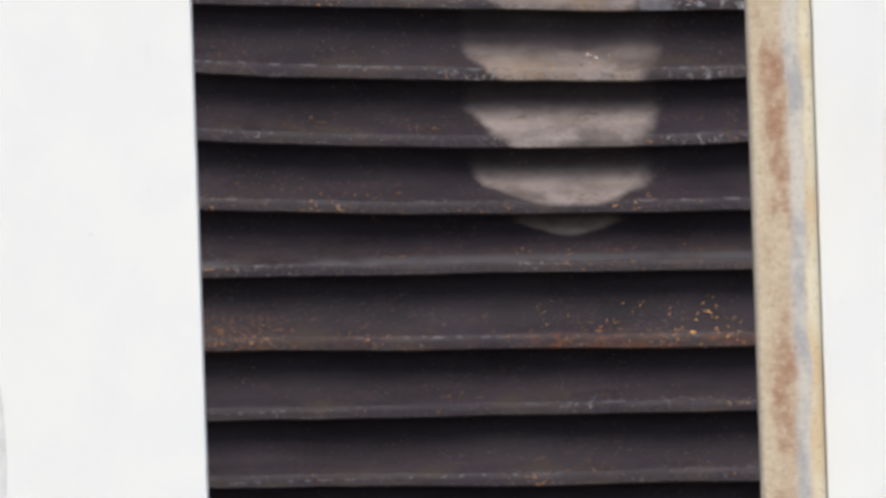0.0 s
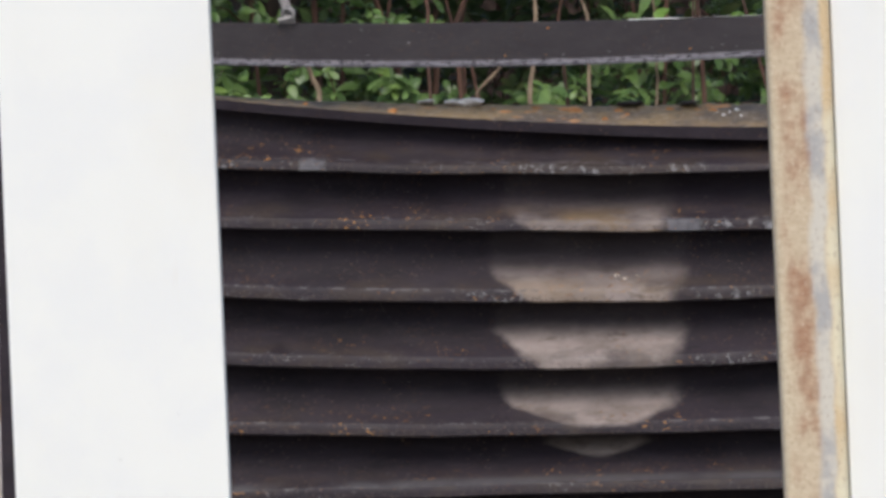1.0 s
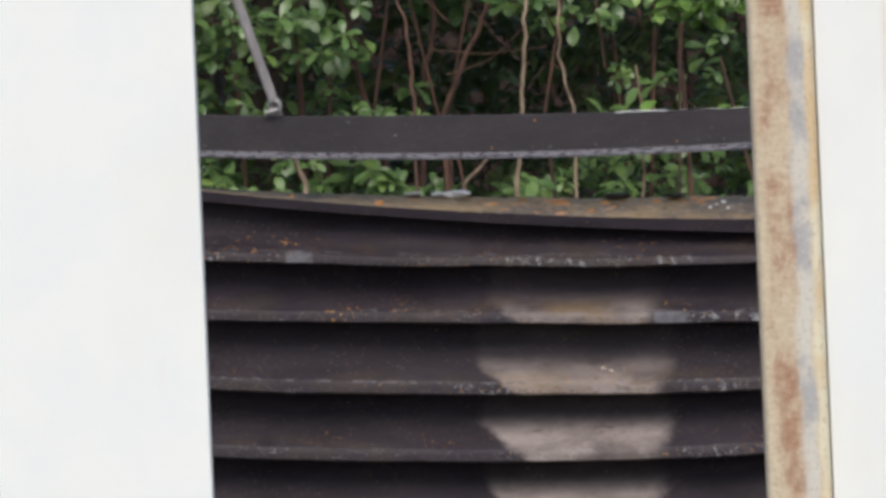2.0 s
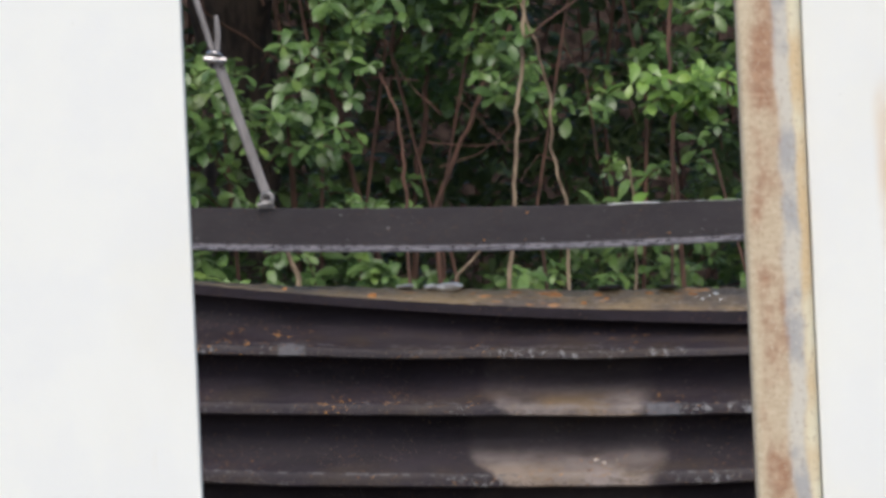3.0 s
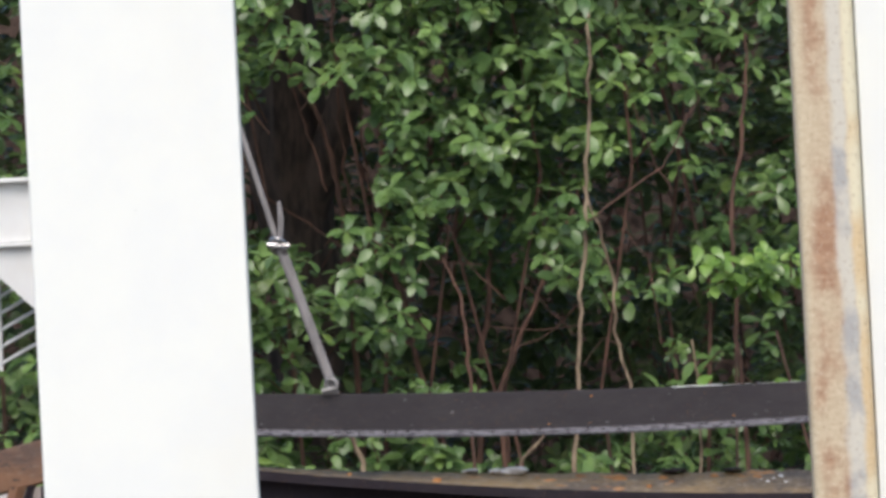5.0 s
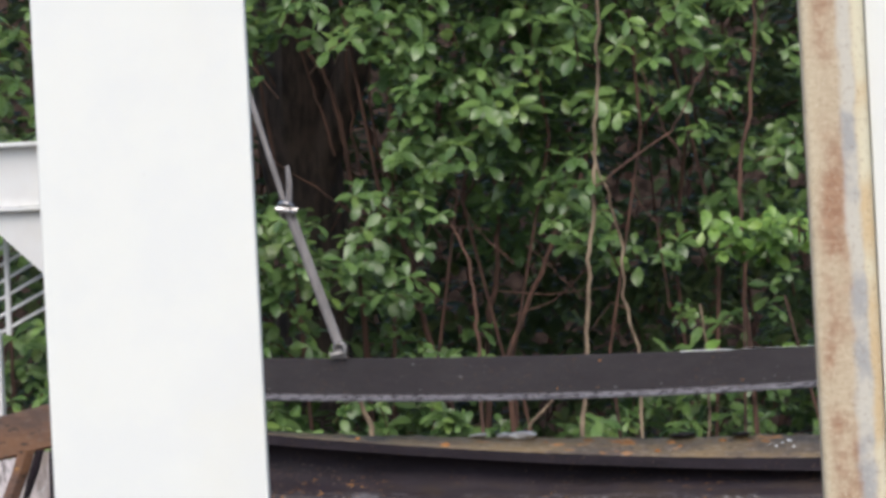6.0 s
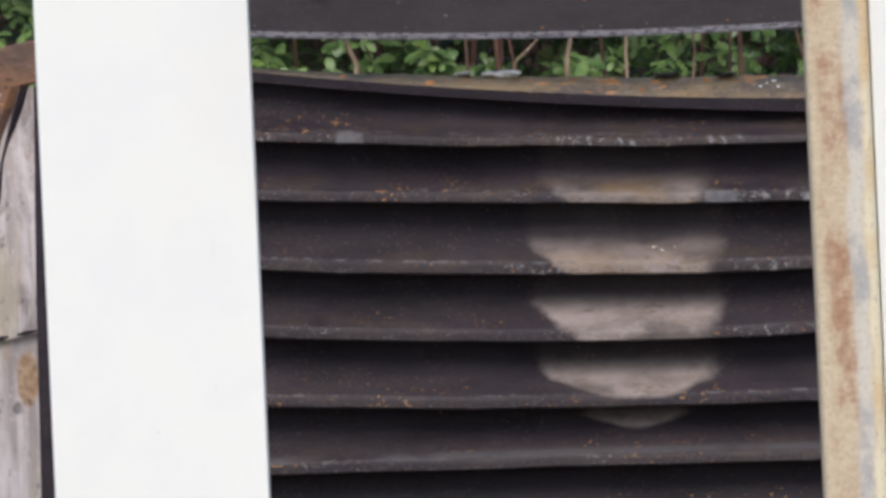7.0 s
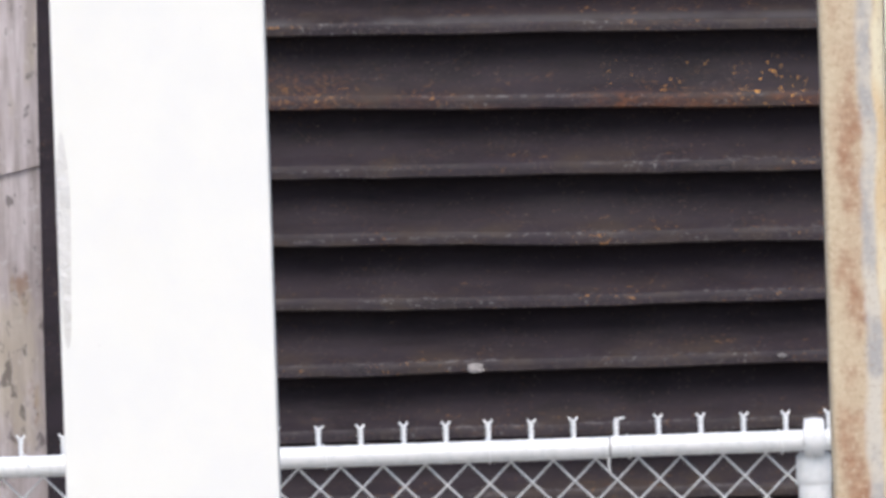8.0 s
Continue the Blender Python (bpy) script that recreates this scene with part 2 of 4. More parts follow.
def white_paint(name, stain=0.35, base=(0.83, 0.84, 0.8), bleed=None):
    k = Mat(name, 0.45)
    big = k.noise(2.3, 4, (1, 1, 0.6))
    run = k.noise(5, 4, (3, 3, 0.25), shift=(1, 5, 0))
    grit = k.noise(55, 4)
    col = k.mix(k.step(big, 0.45, 0.75, 0, stain), base, (0.74, 0.72, 0.64))
    col = k.mix(k.step(k.noise(7, 3, shift=(3, 3, 8)), 0.4, 0.65, 0, 0.45), col, (0.78, 0.795, 0.79))
    col = k.mix(k.step(run, 0.66, 0.8, 0, stain), col, (0.66, 0.5, 0.28))
    col = k.mix(k.step(grit, 0.68, 0.76, 0, 0.35), col, (0.55, 0.54, 0.52))
    if bleed is not None:
        # a rust run down the paint
        x, y, z = k.xyz(k.obj)
        wide = k.math("ABSOLUTE", k.math("SUBTRACT", k.math("ADD", x, k.math("MULTIPLY", k.noise(3, 3), 0.03)), bleed))
        col = k.mix(k.math("MULTIPLY", k.step(wide, 0.03, 0.004), k.step(k.noise(3.2, 4, (1, 1, 0.8), shift=(0, 0, 3)), 0.45, 0.62, 0, 0.75)), col, (0.66, 0.45, 0.24))
    return k.done(col, 0.5, k.noise(16, 6), 0.12, 0.002)


def peeling_post(name):
    """Cream paint worn to brown rust, with a grey scraped band and an ochre edge that run along the post."""
    k = Mat(name, 0.55)
    x, y, z = k.xyz(k.obj)
    wob = k.math("MULTIPLY", k.math("SUBTRACT", k.noise(9, 4, (1, 1, 0.8)), 0.5), 0.035)
    xx = k.math("ADD", x, wob)
    fibre = k.noise(60, 6, (0.8, 1, 1.7), rough=0.7)
    cloud = k.noise(9, 4, (1.6, 1, 0.9), shift=(0, 0, 2.4))
    cream = k.mix(k.step(fibre, 0.3, 0.7), (0.54, 0.44, 0.3), (0.63, 0.54, 0.39))
    rust = k.mix(k.step(fibre, 0.35, 0.7), (0.31, 0.155, 0.088), (0.44, 0.265, 0.16))
    band = k.math("MULTIPLY", k.step(xx, -0.048, -0.02), k.step(xx, 0.022, 0.004))
    col = k.mix(k.math("MULTIPLY", k.step(cloud, 0.4, 0.62, 0.15, 0.95), band), cream, rust)
    scrape = k.math("MULTIPLY", k.step(xx, 0.0, 0.014), k.step(xx, 0.036, 0.026))
    pale = k.mix(k.step(k.noise(11, 3, (1, 1, 0.9), shift=(5, 0, 0)), 0.46, 0.62), (0.6, 0.57, 0.5), (0.38, 0.38, 0.385))
    col = k.mix(k.math("MULTIPLY", scrape, 0.9), col, pale)
    ochre = k.mix(k.step(k.noise(6, 3, (1, 1, 0.7), shift=(0, 3, 0)), 0.42, 0.6), (0.72, 0.66, 0.48), (0.63, 0.47, 0.27))
    col = k.mix(k.step(xx, 0.028, 0.038), col, ochre)
    blister = k.noise(150, 3, (1, 1, 0.8), shift=(1, 2, 3))
    col = k.mix(k.step(blister, 0.56, 0.66, 0, 0.35), col, (0.3, 0.19, 0.11))
    col = k.mix(k.step(blister, 0.42, 0.34, 0, 0.3), col, (0.75, 0.69, 0.55))
    return k.done(col, 0.55, k.math("ADD", fibre, cloud), 0.15, 0.001)


def weathered_sheet(name, scorched=0.75, stain=None):
    """Scorched galvanised sheet, chalky, with vertical runs."""
    k = Mat(name, 0.5)
    run = k.noise(16, 5, (2.2, 2.2, 0.16))
    big = k.noise(4.5, 5, (1, 1, 0.8), shift=(2, 0, 3))
    grit = k.noise(70, 5)
    col = k.mix(k.step(run, 0.35, 0.66), (0.43, 0.375, 0.365), (0.74, 0.68, 0.69))
    col = k.mix(k.step(big, 0.5, 0.72, 0, 0.8), col, (0.3, 0.25, 0.2))
    col = k.mix(k.step(k.noise(9, 4, (1.6, 1, 0.6), shift=(6, 0, 1)), 0.62, 0.7, 0, 0.75), col, (0.36, 0.2, 0.1))
    col = k.mix(k.step(grit, 0.58, 0.68, 0, 0.7), col, (0.7, 0.68, 0.68))
    x, y, z = k.xyz(k.pos)
    scorch = k.noise(7, 5, (1.5, 1, 0.45), shift=(3, 1, 6), rough=0.7)
    col = k.mix(k.step(scorch, 0.46, 0.62, 0, scorched), col, (0.15, 0.115, 0.1))
    col = k.mix(k.step(k.noise(6, 4, (1.8, 1, 0.5), shift=(8, 2, 2)), 0.5, 0.64, 0, 0.55), col, (0.62, 0.55, 0.42))
    if stain:
        # tan rust blotch: centre x and z, half width and half height
        sx, sz, sw, sh = stain
        ex = k.math("POWER", k.math("DIVIDE", k.math("SUBTRACT", x, sx), sw), 2.0)
        ez = k.math("POWER", k.math("DIVIDE", k.math("SUBTRACT", z, sz), sh), 2.0)
        er = k.math("ADD", k.math("ADD", ex, ez), k.math("MULTIPLY", k.noise(30, 5, rough=0.7), 0.9))
        col = k.mix(k.step(er, 1.5, 0.9, 0, 0.85), col, k.mix(k.step(grit, 0.4, 0.6), (0.36, 0.2, 0.09), (0.5, 0.34, 0.2)))
    col = k.mix(k.step(k.noise(38, 5, (1, 1, 0.5), shift=(2, 2, 2)), 0.58, 0.66, 0, 0.7), col, (0.1, 0.08, 0.075))
    return k.done(col, k.step(big, 0.3, 0.7, 0.35, 0.6), k.math("ADD", run, grit), 0.4, 0.003)


def galvanised(name, lo=(0.9, 0.92, 0.91), hi=(0.95, 0.96, 0.95)):
    k = Mat(name, 0.35, 0.0)
    s = k.noise(60, 3)
    col = k.mix(k.step(s, 0.35, 0.65), lo, hi)
    return k.done(col, k.step(s, 0.3, 0.7, 0.24, 0.36), s, 0.08, 0.001)


def leaf_mat(name, dark, light):
    k = Mat(name, 0.3)
    each = k.t.nodes.new("ShaderNodeObjectInfo").outputs["Random"]
    tone = k.math("FRACT", k.math("ADD", k.island, each))
    col = k.mix(tone, dark, light)
    col = k.mix(k.step(k.math("FRACT", k.math("MULTIPLY", tone, 7.3)), 0.86, 0.97, 0, 0.5), col, (light[0] * 1.25, light[1] * 1.1, light[2] * 0.8))
    col = k.mix(k.step(k.noise(2.5, 3), 0.4, 0.65, 0, 0.5), col, tuple(0.65 * c for c in dark))
    blotch = k.noise(45, 4)
    col = k.mix(k.step(blotch, 0.55, 0.75, 0, 0.35), col, tuple(0.6 * c for c in dark))
    return k.done(col, k.step(k.noise(30, 2), 0.35, 0.65, 0.22, 0.4), blotch, 0.3, 0.0015)


def bark_mat(name, a, b):
    k = Mat(name, 0.8)
    n = k.noise(40, 6, (1, 1, 0.25))
    return k.done(k.mix(k.step(n, 0.35, 0.65), a, b), 0.8, n, 0.6, 0.004)


def ground_mat(name, a, b, scale):
    k = Mat(name, 0.9)
    n = k.noise(scale, 8)
    big = k.noise(0.6, 4)
    col = k.mix(k.step(n, 0.35, 0.65), a, b)
    col = k.mix(k.step(big, 0.4, 0.7, 0, 0.5), col, tuple(0.6 * c for c in a))
    return k.done(col, 0.9, n, 0.6, 0.02)


# lip height of each slat across the screen: level, slope, sag
LIPS = [(3.1419, -0.0509, 0.0311), (3.0294, -0.0473, 0.0154), (2.888, -0.0488, 0.0375), (2.7557, -0.0413, 0.0408), (2.6252, -0.0367, 0.0242),
        (2.5065, -0.0140, -0.0043), (2.3573, -0.0235, -0.0004), (2.2244, -0.0153, 0.0033), (2.0880, -0.0225, 0.008), (1.9625, -0.0107, 0.0124), (1.8381, -0.0011, -0.0003)]
LIPS += [(1.8381 - 0.131 * i, -0.002, 0.002) for i in range(1, 13)]
ORIGIN_X = 0.25
M_WHITE = white_paint("white_paint")
M_WHITE_STAIN = white_paint("white_paint_rust_run", bleed=-0.022)
M_WHITE_FRAME = white_paint("white_frame_paint", 0.6, (0.68, 0.665, 0.645))
M_POST = peeling_post("peeling_post_paint")
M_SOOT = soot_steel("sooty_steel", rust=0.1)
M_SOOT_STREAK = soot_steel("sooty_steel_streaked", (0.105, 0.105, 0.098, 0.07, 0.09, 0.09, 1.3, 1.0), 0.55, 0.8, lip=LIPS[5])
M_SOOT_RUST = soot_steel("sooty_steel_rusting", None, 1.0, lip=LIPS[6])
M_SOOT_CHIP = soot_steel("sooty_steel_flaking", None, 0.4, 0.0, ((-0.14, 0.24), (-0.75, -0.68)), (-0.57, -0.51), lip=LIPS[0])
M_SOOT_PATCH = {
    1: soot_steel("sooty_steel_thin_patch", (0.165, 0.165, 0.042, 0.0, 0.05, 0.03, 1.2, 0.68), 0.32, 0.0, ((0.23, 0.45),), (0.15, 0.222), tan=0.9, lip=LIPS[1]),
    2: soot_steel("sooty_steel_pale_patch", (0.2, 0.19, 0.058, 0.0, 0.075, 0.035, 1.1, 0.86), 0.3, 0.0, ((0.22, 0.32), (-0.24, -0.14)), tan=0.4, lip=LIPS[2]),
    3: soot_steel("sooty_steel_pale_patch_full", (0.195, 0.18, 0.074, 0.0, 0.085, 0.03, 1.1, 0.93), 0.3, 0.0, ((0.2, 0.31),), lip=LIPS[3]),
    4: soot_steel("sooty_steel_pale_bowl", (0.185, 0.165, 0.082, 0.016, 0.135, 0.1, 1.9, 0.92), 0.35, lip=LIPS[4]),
}
M_DARK = soot_steel("charred_frame_steel", None, 0.2)
M_BAR = soot_steel("dull_black_bar_steel", None, 0.35, grey=0.6)
M_RIM = rusty_steel("rusted_rim", (0.085, 0.066, 0.05), (0.17, 0.13, 0.088), (0.27, 0.185, 0.085), (0.6, 0.27, 0.07), amount=0.75, flake=0.5)
M_BROWN = rusty_steel("brown_rust_band", (0.1, 0.06, 0.045), (0.17, 0.092, 0.06), (0.22, 0.105, 0.05), (0.6, 0.3, 0.06), 0.55, 0.12)
M_SCAB = ground_mat("orange_rust_scab", (0.42, 0.17, 0.05), (0.62, 0.3, 0.11), 120)
M_SHEET = weathered_sheet("weathered_sheet", 0.25)
M_SHEET_STAINED = weathered_sheet("weathered_sheet_stained", 0.25, (-0.975, 2.715, 0.026, 0.062))
M_SHEET_SCORCHED = weathered_sheet("weathered_sheet_scorched", 0.7)
M_GALV = galvanised("galvanised_steel")
M_ROD = bark_mat("dull_rod_steel", (0.17, 0.155, 0.15), (0.26, 0.24, 0.235))
# pale tone stands for skylight caught by the bar's foot
M_LIT_EDGE = galvanised("skylit_edge_tone", (0.1, 0.093, 0.103), (0.22, 0.21, 0.225))
M_GREY_MARK = ground_mat("light_grey_mark", (0.7, 0.7, 0.67), (0.76, 0.76, 0.74), 30)
M_EYE = galvanised("weathered_eye_bolt", (0.12, 0.112, 0.108), (0.34, 0.325, 0.315))
M_SHACKLE = galvanised("dull_shackle", (0.22, 0.21, 0.21), (0.46, 0.45, 0.45))
M_SHACKLE.node_tree.nodes["Principled BSDF"].inputs["Metallic"].default_value = 1.0
M_ASH = galvanised("pale_ash", (0.55, 0.5, 0.47), (0.8, 0.76, 0.72))
M_TAN_SCALE = galvanised("tan_scale", (0.3, 0.24, 0.19), (0.6, 0.52, 0.43))
M_SCALE = galvanised("grey_scale", (0.09, 0.085, 0.088), (0.16, 0.15, 0.155))
M_LEAF = leaf_mat("glossy_leaves", (0.064, 0.124, 0.038), (0.195, 0.305, 0.09))
# darker, duller copy of the leaf colour: thicket shade is painted into it
M_LEAF_SHADED = leaf_mat("leaves_darkened_for_shade", (0.05, 0.08, 0.034), (0.13, 0.17, 0.07))
M_LEAF_SHADED.node_tree.nodes["Principled BSDF"].inputs["Specular IOR Level"].default_value = 0.06
M_LEAF_YOUNG = leaf_mat("young_leaves", (0.102, 0.2, 0.039), (0.225, 0.355, 0.078))
M_BARK = bark_mat("red_brown_bark", (0.065, 0.035, 0.025), (0.16, 0.08, 0.055))
M_OLD_BARK = bark_mat("dark_furrowed_bark", (0.03, 0.022, 0.019), (0.1, 0.07, 0.056))
M_VINE = bark_mat("tan_vine_bark", (0.13, 0.085, 0.055), (0.36, 0.27, 0.18))
M_GROUND = ground_mat("gravel_ground", (0.16, 0.15, 0.13), (0.28, 0.26, 0.23), 40)
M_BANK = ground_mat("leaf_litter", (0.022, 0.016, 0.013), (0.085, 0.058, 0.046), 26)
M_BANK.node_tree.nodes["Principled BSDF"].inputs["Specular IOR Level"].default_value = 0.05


# ---- mesh helpers ----
def mesh_of(name, bm, material, smooth=False):
    me = bpy.data.meshes.new(name)
    bm.normal_update()
    bm.to_mesh(me)
    bm.free()
    me.materials.append(material)
    if smooth:
        for f in me.polygons:
            f.use_smooth = True
        me.set_sharp_from_angle(angle=radians(42))
    return me


def part(name, bm, material, parent=None, label="", smooth=False, at=None):
    ob = new(name, mesh_of(name, bm, material, smooth))
    if at is not None:
        ob.location = at
    if parent is not None:
        ob.parent = parent
    if label:
        ob["label"] = label
    return ob


def thing(name, at=(0, 0, 0)):
    ob = new(name)
    ob.location = at
    ob.empty_display_size = 0.1
    return ob


def box(bm, lo, hi, bevel=0.0, segments=2):
    lo, hi = Vector(lo), Vector(hi)
    r = bmesh.ops.create_cube(bm, size=1.0, matrix=Matrix.Translation((lo + hi) / 2) @ Matrix.Diagonal((*(hi - lo), 1)))
    if bevel:
        edges = {e for v in r["verts"] for e in v.link_edges}
        bmesh.ops.bevel(bm, geom=list(edges), offset=bevel, segments=segments, affect="EDGES", profile=0.5)
    return bm


def box_bm(lo, hi, bevel=0.0, segments=2):
    return box(bmesh.new(), lo, hi, bevel, segments)


def tube(bm, points, radii, sides=8, caps=True):
    """A tapering round bar through points."""
    points = [Vector(p) for p in points]
    if isinstance(radii, (int, float)):
        radii = [radii] * len(points)
    rings = []
    up = Vector((0.13, 1, 0.07)).normalized()
    for i, p in enumerate(points):
        d = (points[min(i + 1, len(points) - 1)] - points[max(i - 1, 0)]).normalized()
        a = d.cross(up)
        if a.length < 1e-4:
            a = d.cross(Vector((1, 0, 0)))
        a.normalize()
        b = d.cross(a)
        rings.append([bm.verts.new(p + radii[i] * (math.cos(t) * a + math.sin(t) * b)) for t in (2 * math.pi * k / sides for k in range(sides))])
    for r, s in zip(rings, rings[1:]):
        for k in range(sides):
            bm.faces.new((r[k], r[(k + 1) % sides], s[(k + 1) % sides], s[k]))
    if caps:
        bm.faces.new(rings[0][::-1])
        bm.faces.new(rings[-1])
    return bm


def tube_bm(points, radii, sides=8):
    return tube(bmesh.new(), points, radii, sides)


def sweep(sections, closed=True):
    """A skin over cross-sections, each a list of points in the same order."""
    bm = bmesh.new()
    rows = [[bm.verts.new(p) for p in s] for s in sections]
    n = len(rows[0])
    for r, s in zip(rows, rows[1:]):
        for k in range(n if closed else n - 1):
            bm.faces.new((r[k], s[k], s[(k + 1) % n], r[(k + 1) % n]))
    if closed:
        bm.faces.new(rows[0][::-1])
        bm.faces.new(rows[-1])
    bmesh.ops.recalc_face_normals(bm, faces=bm.faces)
    return bm


def torus(bm, centre, radius, thick, axis, n=24, m=10):
    centre, axis = Vector(centre), Vector(axis).normalized()
    a = axis.orthogonal().normalized()
    b = axis.cross(a)
    rows = []
    for i in range(n):
        t = 2 * math.pi * i / n
        out = math.cos(t) * a + math.sin(t) * b
        rows.append([bm.verts.new(centre + out * (radius + thick * math.cos(s)) + axis * thick * math.sin(s)) for s in (2 * math.pi * j / m for j in range(m))])
    for i in range(n):
        r, s = rows[i], rows[(i + 1) % n]
        for j in range(m):
            bm.faces.new((r[j], s[j], s[(j + 1) % m], r[(j + 1) % m]))
    return bm


def curve3(c, x):
    return c[0] + c[1] * x + c[2] * x * x


# ---- ground and wooded bank ----
bm = bmesh.new()
N = 60
def ground_height(x, y):
    h = 0.0
    if y > 25.2:
        s = min(1.0, (y - 25.2) / 4.5)
        h = 5.6 * s * s * (3 - 2 * s)
    return h + 0.03 * noise.noise(Vector((x * 0.4, y * 0.4, 0)))
xs = [math.copysign(abs(i / 30) ** 3 * 600, i) for i in range(-30, 31)]
ys = [-600, -300, -120, -50, -20, -8, 0, 5, 10, 14, 17, 20, 22, 24, 25.2, 25.8, 26.4, 27, 27.6, 28.2, 29, 29.7, 32, 40, 60, 120, 300, 600]
grid = [[bm.verts.new((x, y, ground_height(x, y))) for x in xs] for y in ys]
for r, s in zip(grid, grid[1:]):
    for i in range(len(xs) - 1):
        f = bm.faces.new((r[i], r[i + 1], s[i + 1], s[i]))
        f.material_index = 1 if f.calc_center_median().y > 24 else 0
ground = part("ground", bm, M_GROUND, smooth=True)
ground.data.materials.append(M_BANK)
tagged(ground, "grey gravel yard rising into a dark wooded bank", "ground", kind="structure")


# ---- white columns ----
def white_column(lo_x, hi_x, y, top, paint):
    col = thing("column", ((lo_x + hi_x) / 2, y, 0))
    hw = (hi_x - lo_x) / 2
    part("shaft", box_bm((-hw, 0, 0.02), (hw, 0.11, top), 0.003, 2), paint, col)
    part("base_plate", box_bm((-hw - 0.05, -0.05, 0), (hw + 0.05, 0.16, 0.02), 0.004, 1), M_WHITE, col)
    return col


left_col = white_column(-0.722, -0.3845, 16.0, 4.6, M_WHITE)
tagged(left_col, "white painted square column, sunlit and clean", "column", "white columns")
# long grey lens-shaped mark on the column's edge
bm = bmesh.new()
ring = []
for i in range(24):
    t = 2 * math.pi * i / 24
    ring.append((0.010 * math.cos(t) * (1 + 0.15 * math.sin(3 * t)), 0.17 * math.sin(t)))
front = [bm.verts.new((x, -0.0015, z)) for x, z in ring]
back = [bm.verts.new((x * 1.15, 0.004, z * 1.03)) for x, z in ring]
bm.faces.new(front)
for i in range(24):
    bm.faces.new((front[i], front[(i + 1) % 24], back[(i + 1) % 24], back[i]))
part("edge_mark", bm, M_GREY_MARK, left_col, "long grey mark near the column's edge", at=(-0.1572, 0.0, 2.30))
right_col = white_column(0.5935, 0.9315, 16.0, 4.6, M_WHITE_STAIN)
tagged(right_col, "white painted square column beside a rusty post", "column", "white columns")

# ---- rusty post beside the column ----
post = thing("steel_post", (0.541, 15.98, 0))
part("shaft", box_bm((-0.0505, 0, 0.012), (0.0505, 0.1, 4.6), 0.012, 3), M_POST, post)
part("base_plate", box_bm((-0.056, -0.05, 0), (0.052, 0.15, 0.012), 0.003, 1), M_POST, post)
tagged(post, "square steel post with cream paint peeling to brown rust", "post")


# ---- burnt louvred screen ----
SCREEN_Y = 20.0
LEFT_END, RIGHT_END = -0.90, 0.95
# slat section: out from the wall (towards the viewer is negative), and height over the lip
SECTION = [(0.005, -0.003), (0.0, 0.0), (0.001, 0.01), (0.003, 0.0205), (0.0065, 0.0245), (0.02, 0.0345), (0.036, 0.05), (0.053, 0.07), (0.066, 0.092), (0.075, 0.117), (0.081, 0.149), (0.082, 0.17)]
screen = thing("louvre_screen", (0, SCREEN_Y, 0))
tagged(screen, "fire-blackened steel louvre screen with sagging slats and rust specks", "louvre screen")


def slat(index, lip):
    base = curve3(lip, ORIGIN_X)
    above = LIPS[index - 1] if index else None
    sections = []
    for i in range(61):
        x = LEFT_END + (RIGHT_END - LEFT_END) * i / 60
        z0 = curve3(lip, x)
        pitch = (curve3(above, x) - z0) if above else 0.105 - 0.02 * (x + 0.5)
        s = pitch / 0.133
        dent = 0.003 * noise.noise(Vector((x * 5, index * 3.7, 0))) + 0.0012 * noise.noise(Vector((x * 26, index, 4)))
        sect = []
        for j, (out, h) in enumerate(SECTION):
            w = 0.0011 * noise.noise(Vector((x * 40, index * 5, j * 0.7)))
            sect.append((x - ORIGIN_X, out + dent * 2 + w, z0 - base + h * s + dent + (w if j < 4 else 0)))
        # back skin
        for out, h in reversed(SECTION[1:]):
            sect.append((x - ORIGIN_X, out + 0.004 + dent * 2, z0 - base + h * s + dent + 0.002))
        sections.append(sect)
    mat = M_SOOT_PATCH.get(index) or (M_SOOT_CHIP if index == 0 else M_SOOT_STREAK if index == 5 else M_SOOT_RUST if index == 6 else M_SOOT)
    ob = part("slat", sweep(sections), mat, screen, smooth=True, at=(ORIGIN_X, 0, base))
    return ob


for i, lip in enumerate(LIPS):
    ob = slat(i, lip)
    if i in M_SOOT_PATCH:
        ob["label"] = "sooty slat with a pale unburnt patch, shade painted into its upper part"
    elif i == 6:
        ob["label"] = "sooty slat with orange rust along its lip"
# scale standing off single slats: slat, place across, height over the lip, size
SCALE = [(2, 0.30, 0.048, 0.007), (2, 0.315, 0.044, 0.005), (2, 0.302, 0.036, 0.003), (2, 0.34, 0.05, 0.003), (10, -0.088, 0.009, 0.017), (10, 0.52, 0.014, 0.008), (1, 0.597, 0.122, 0.008), (0, 0.2, 0.008, 0.005), (0, 0.33, 0.007, 0.005), (1, 0.5, 0.009, 0.005), (1, 0.53, 0.007, 0.004)]
slats = [o for o in screen.children if o.name.startswith("slat")]
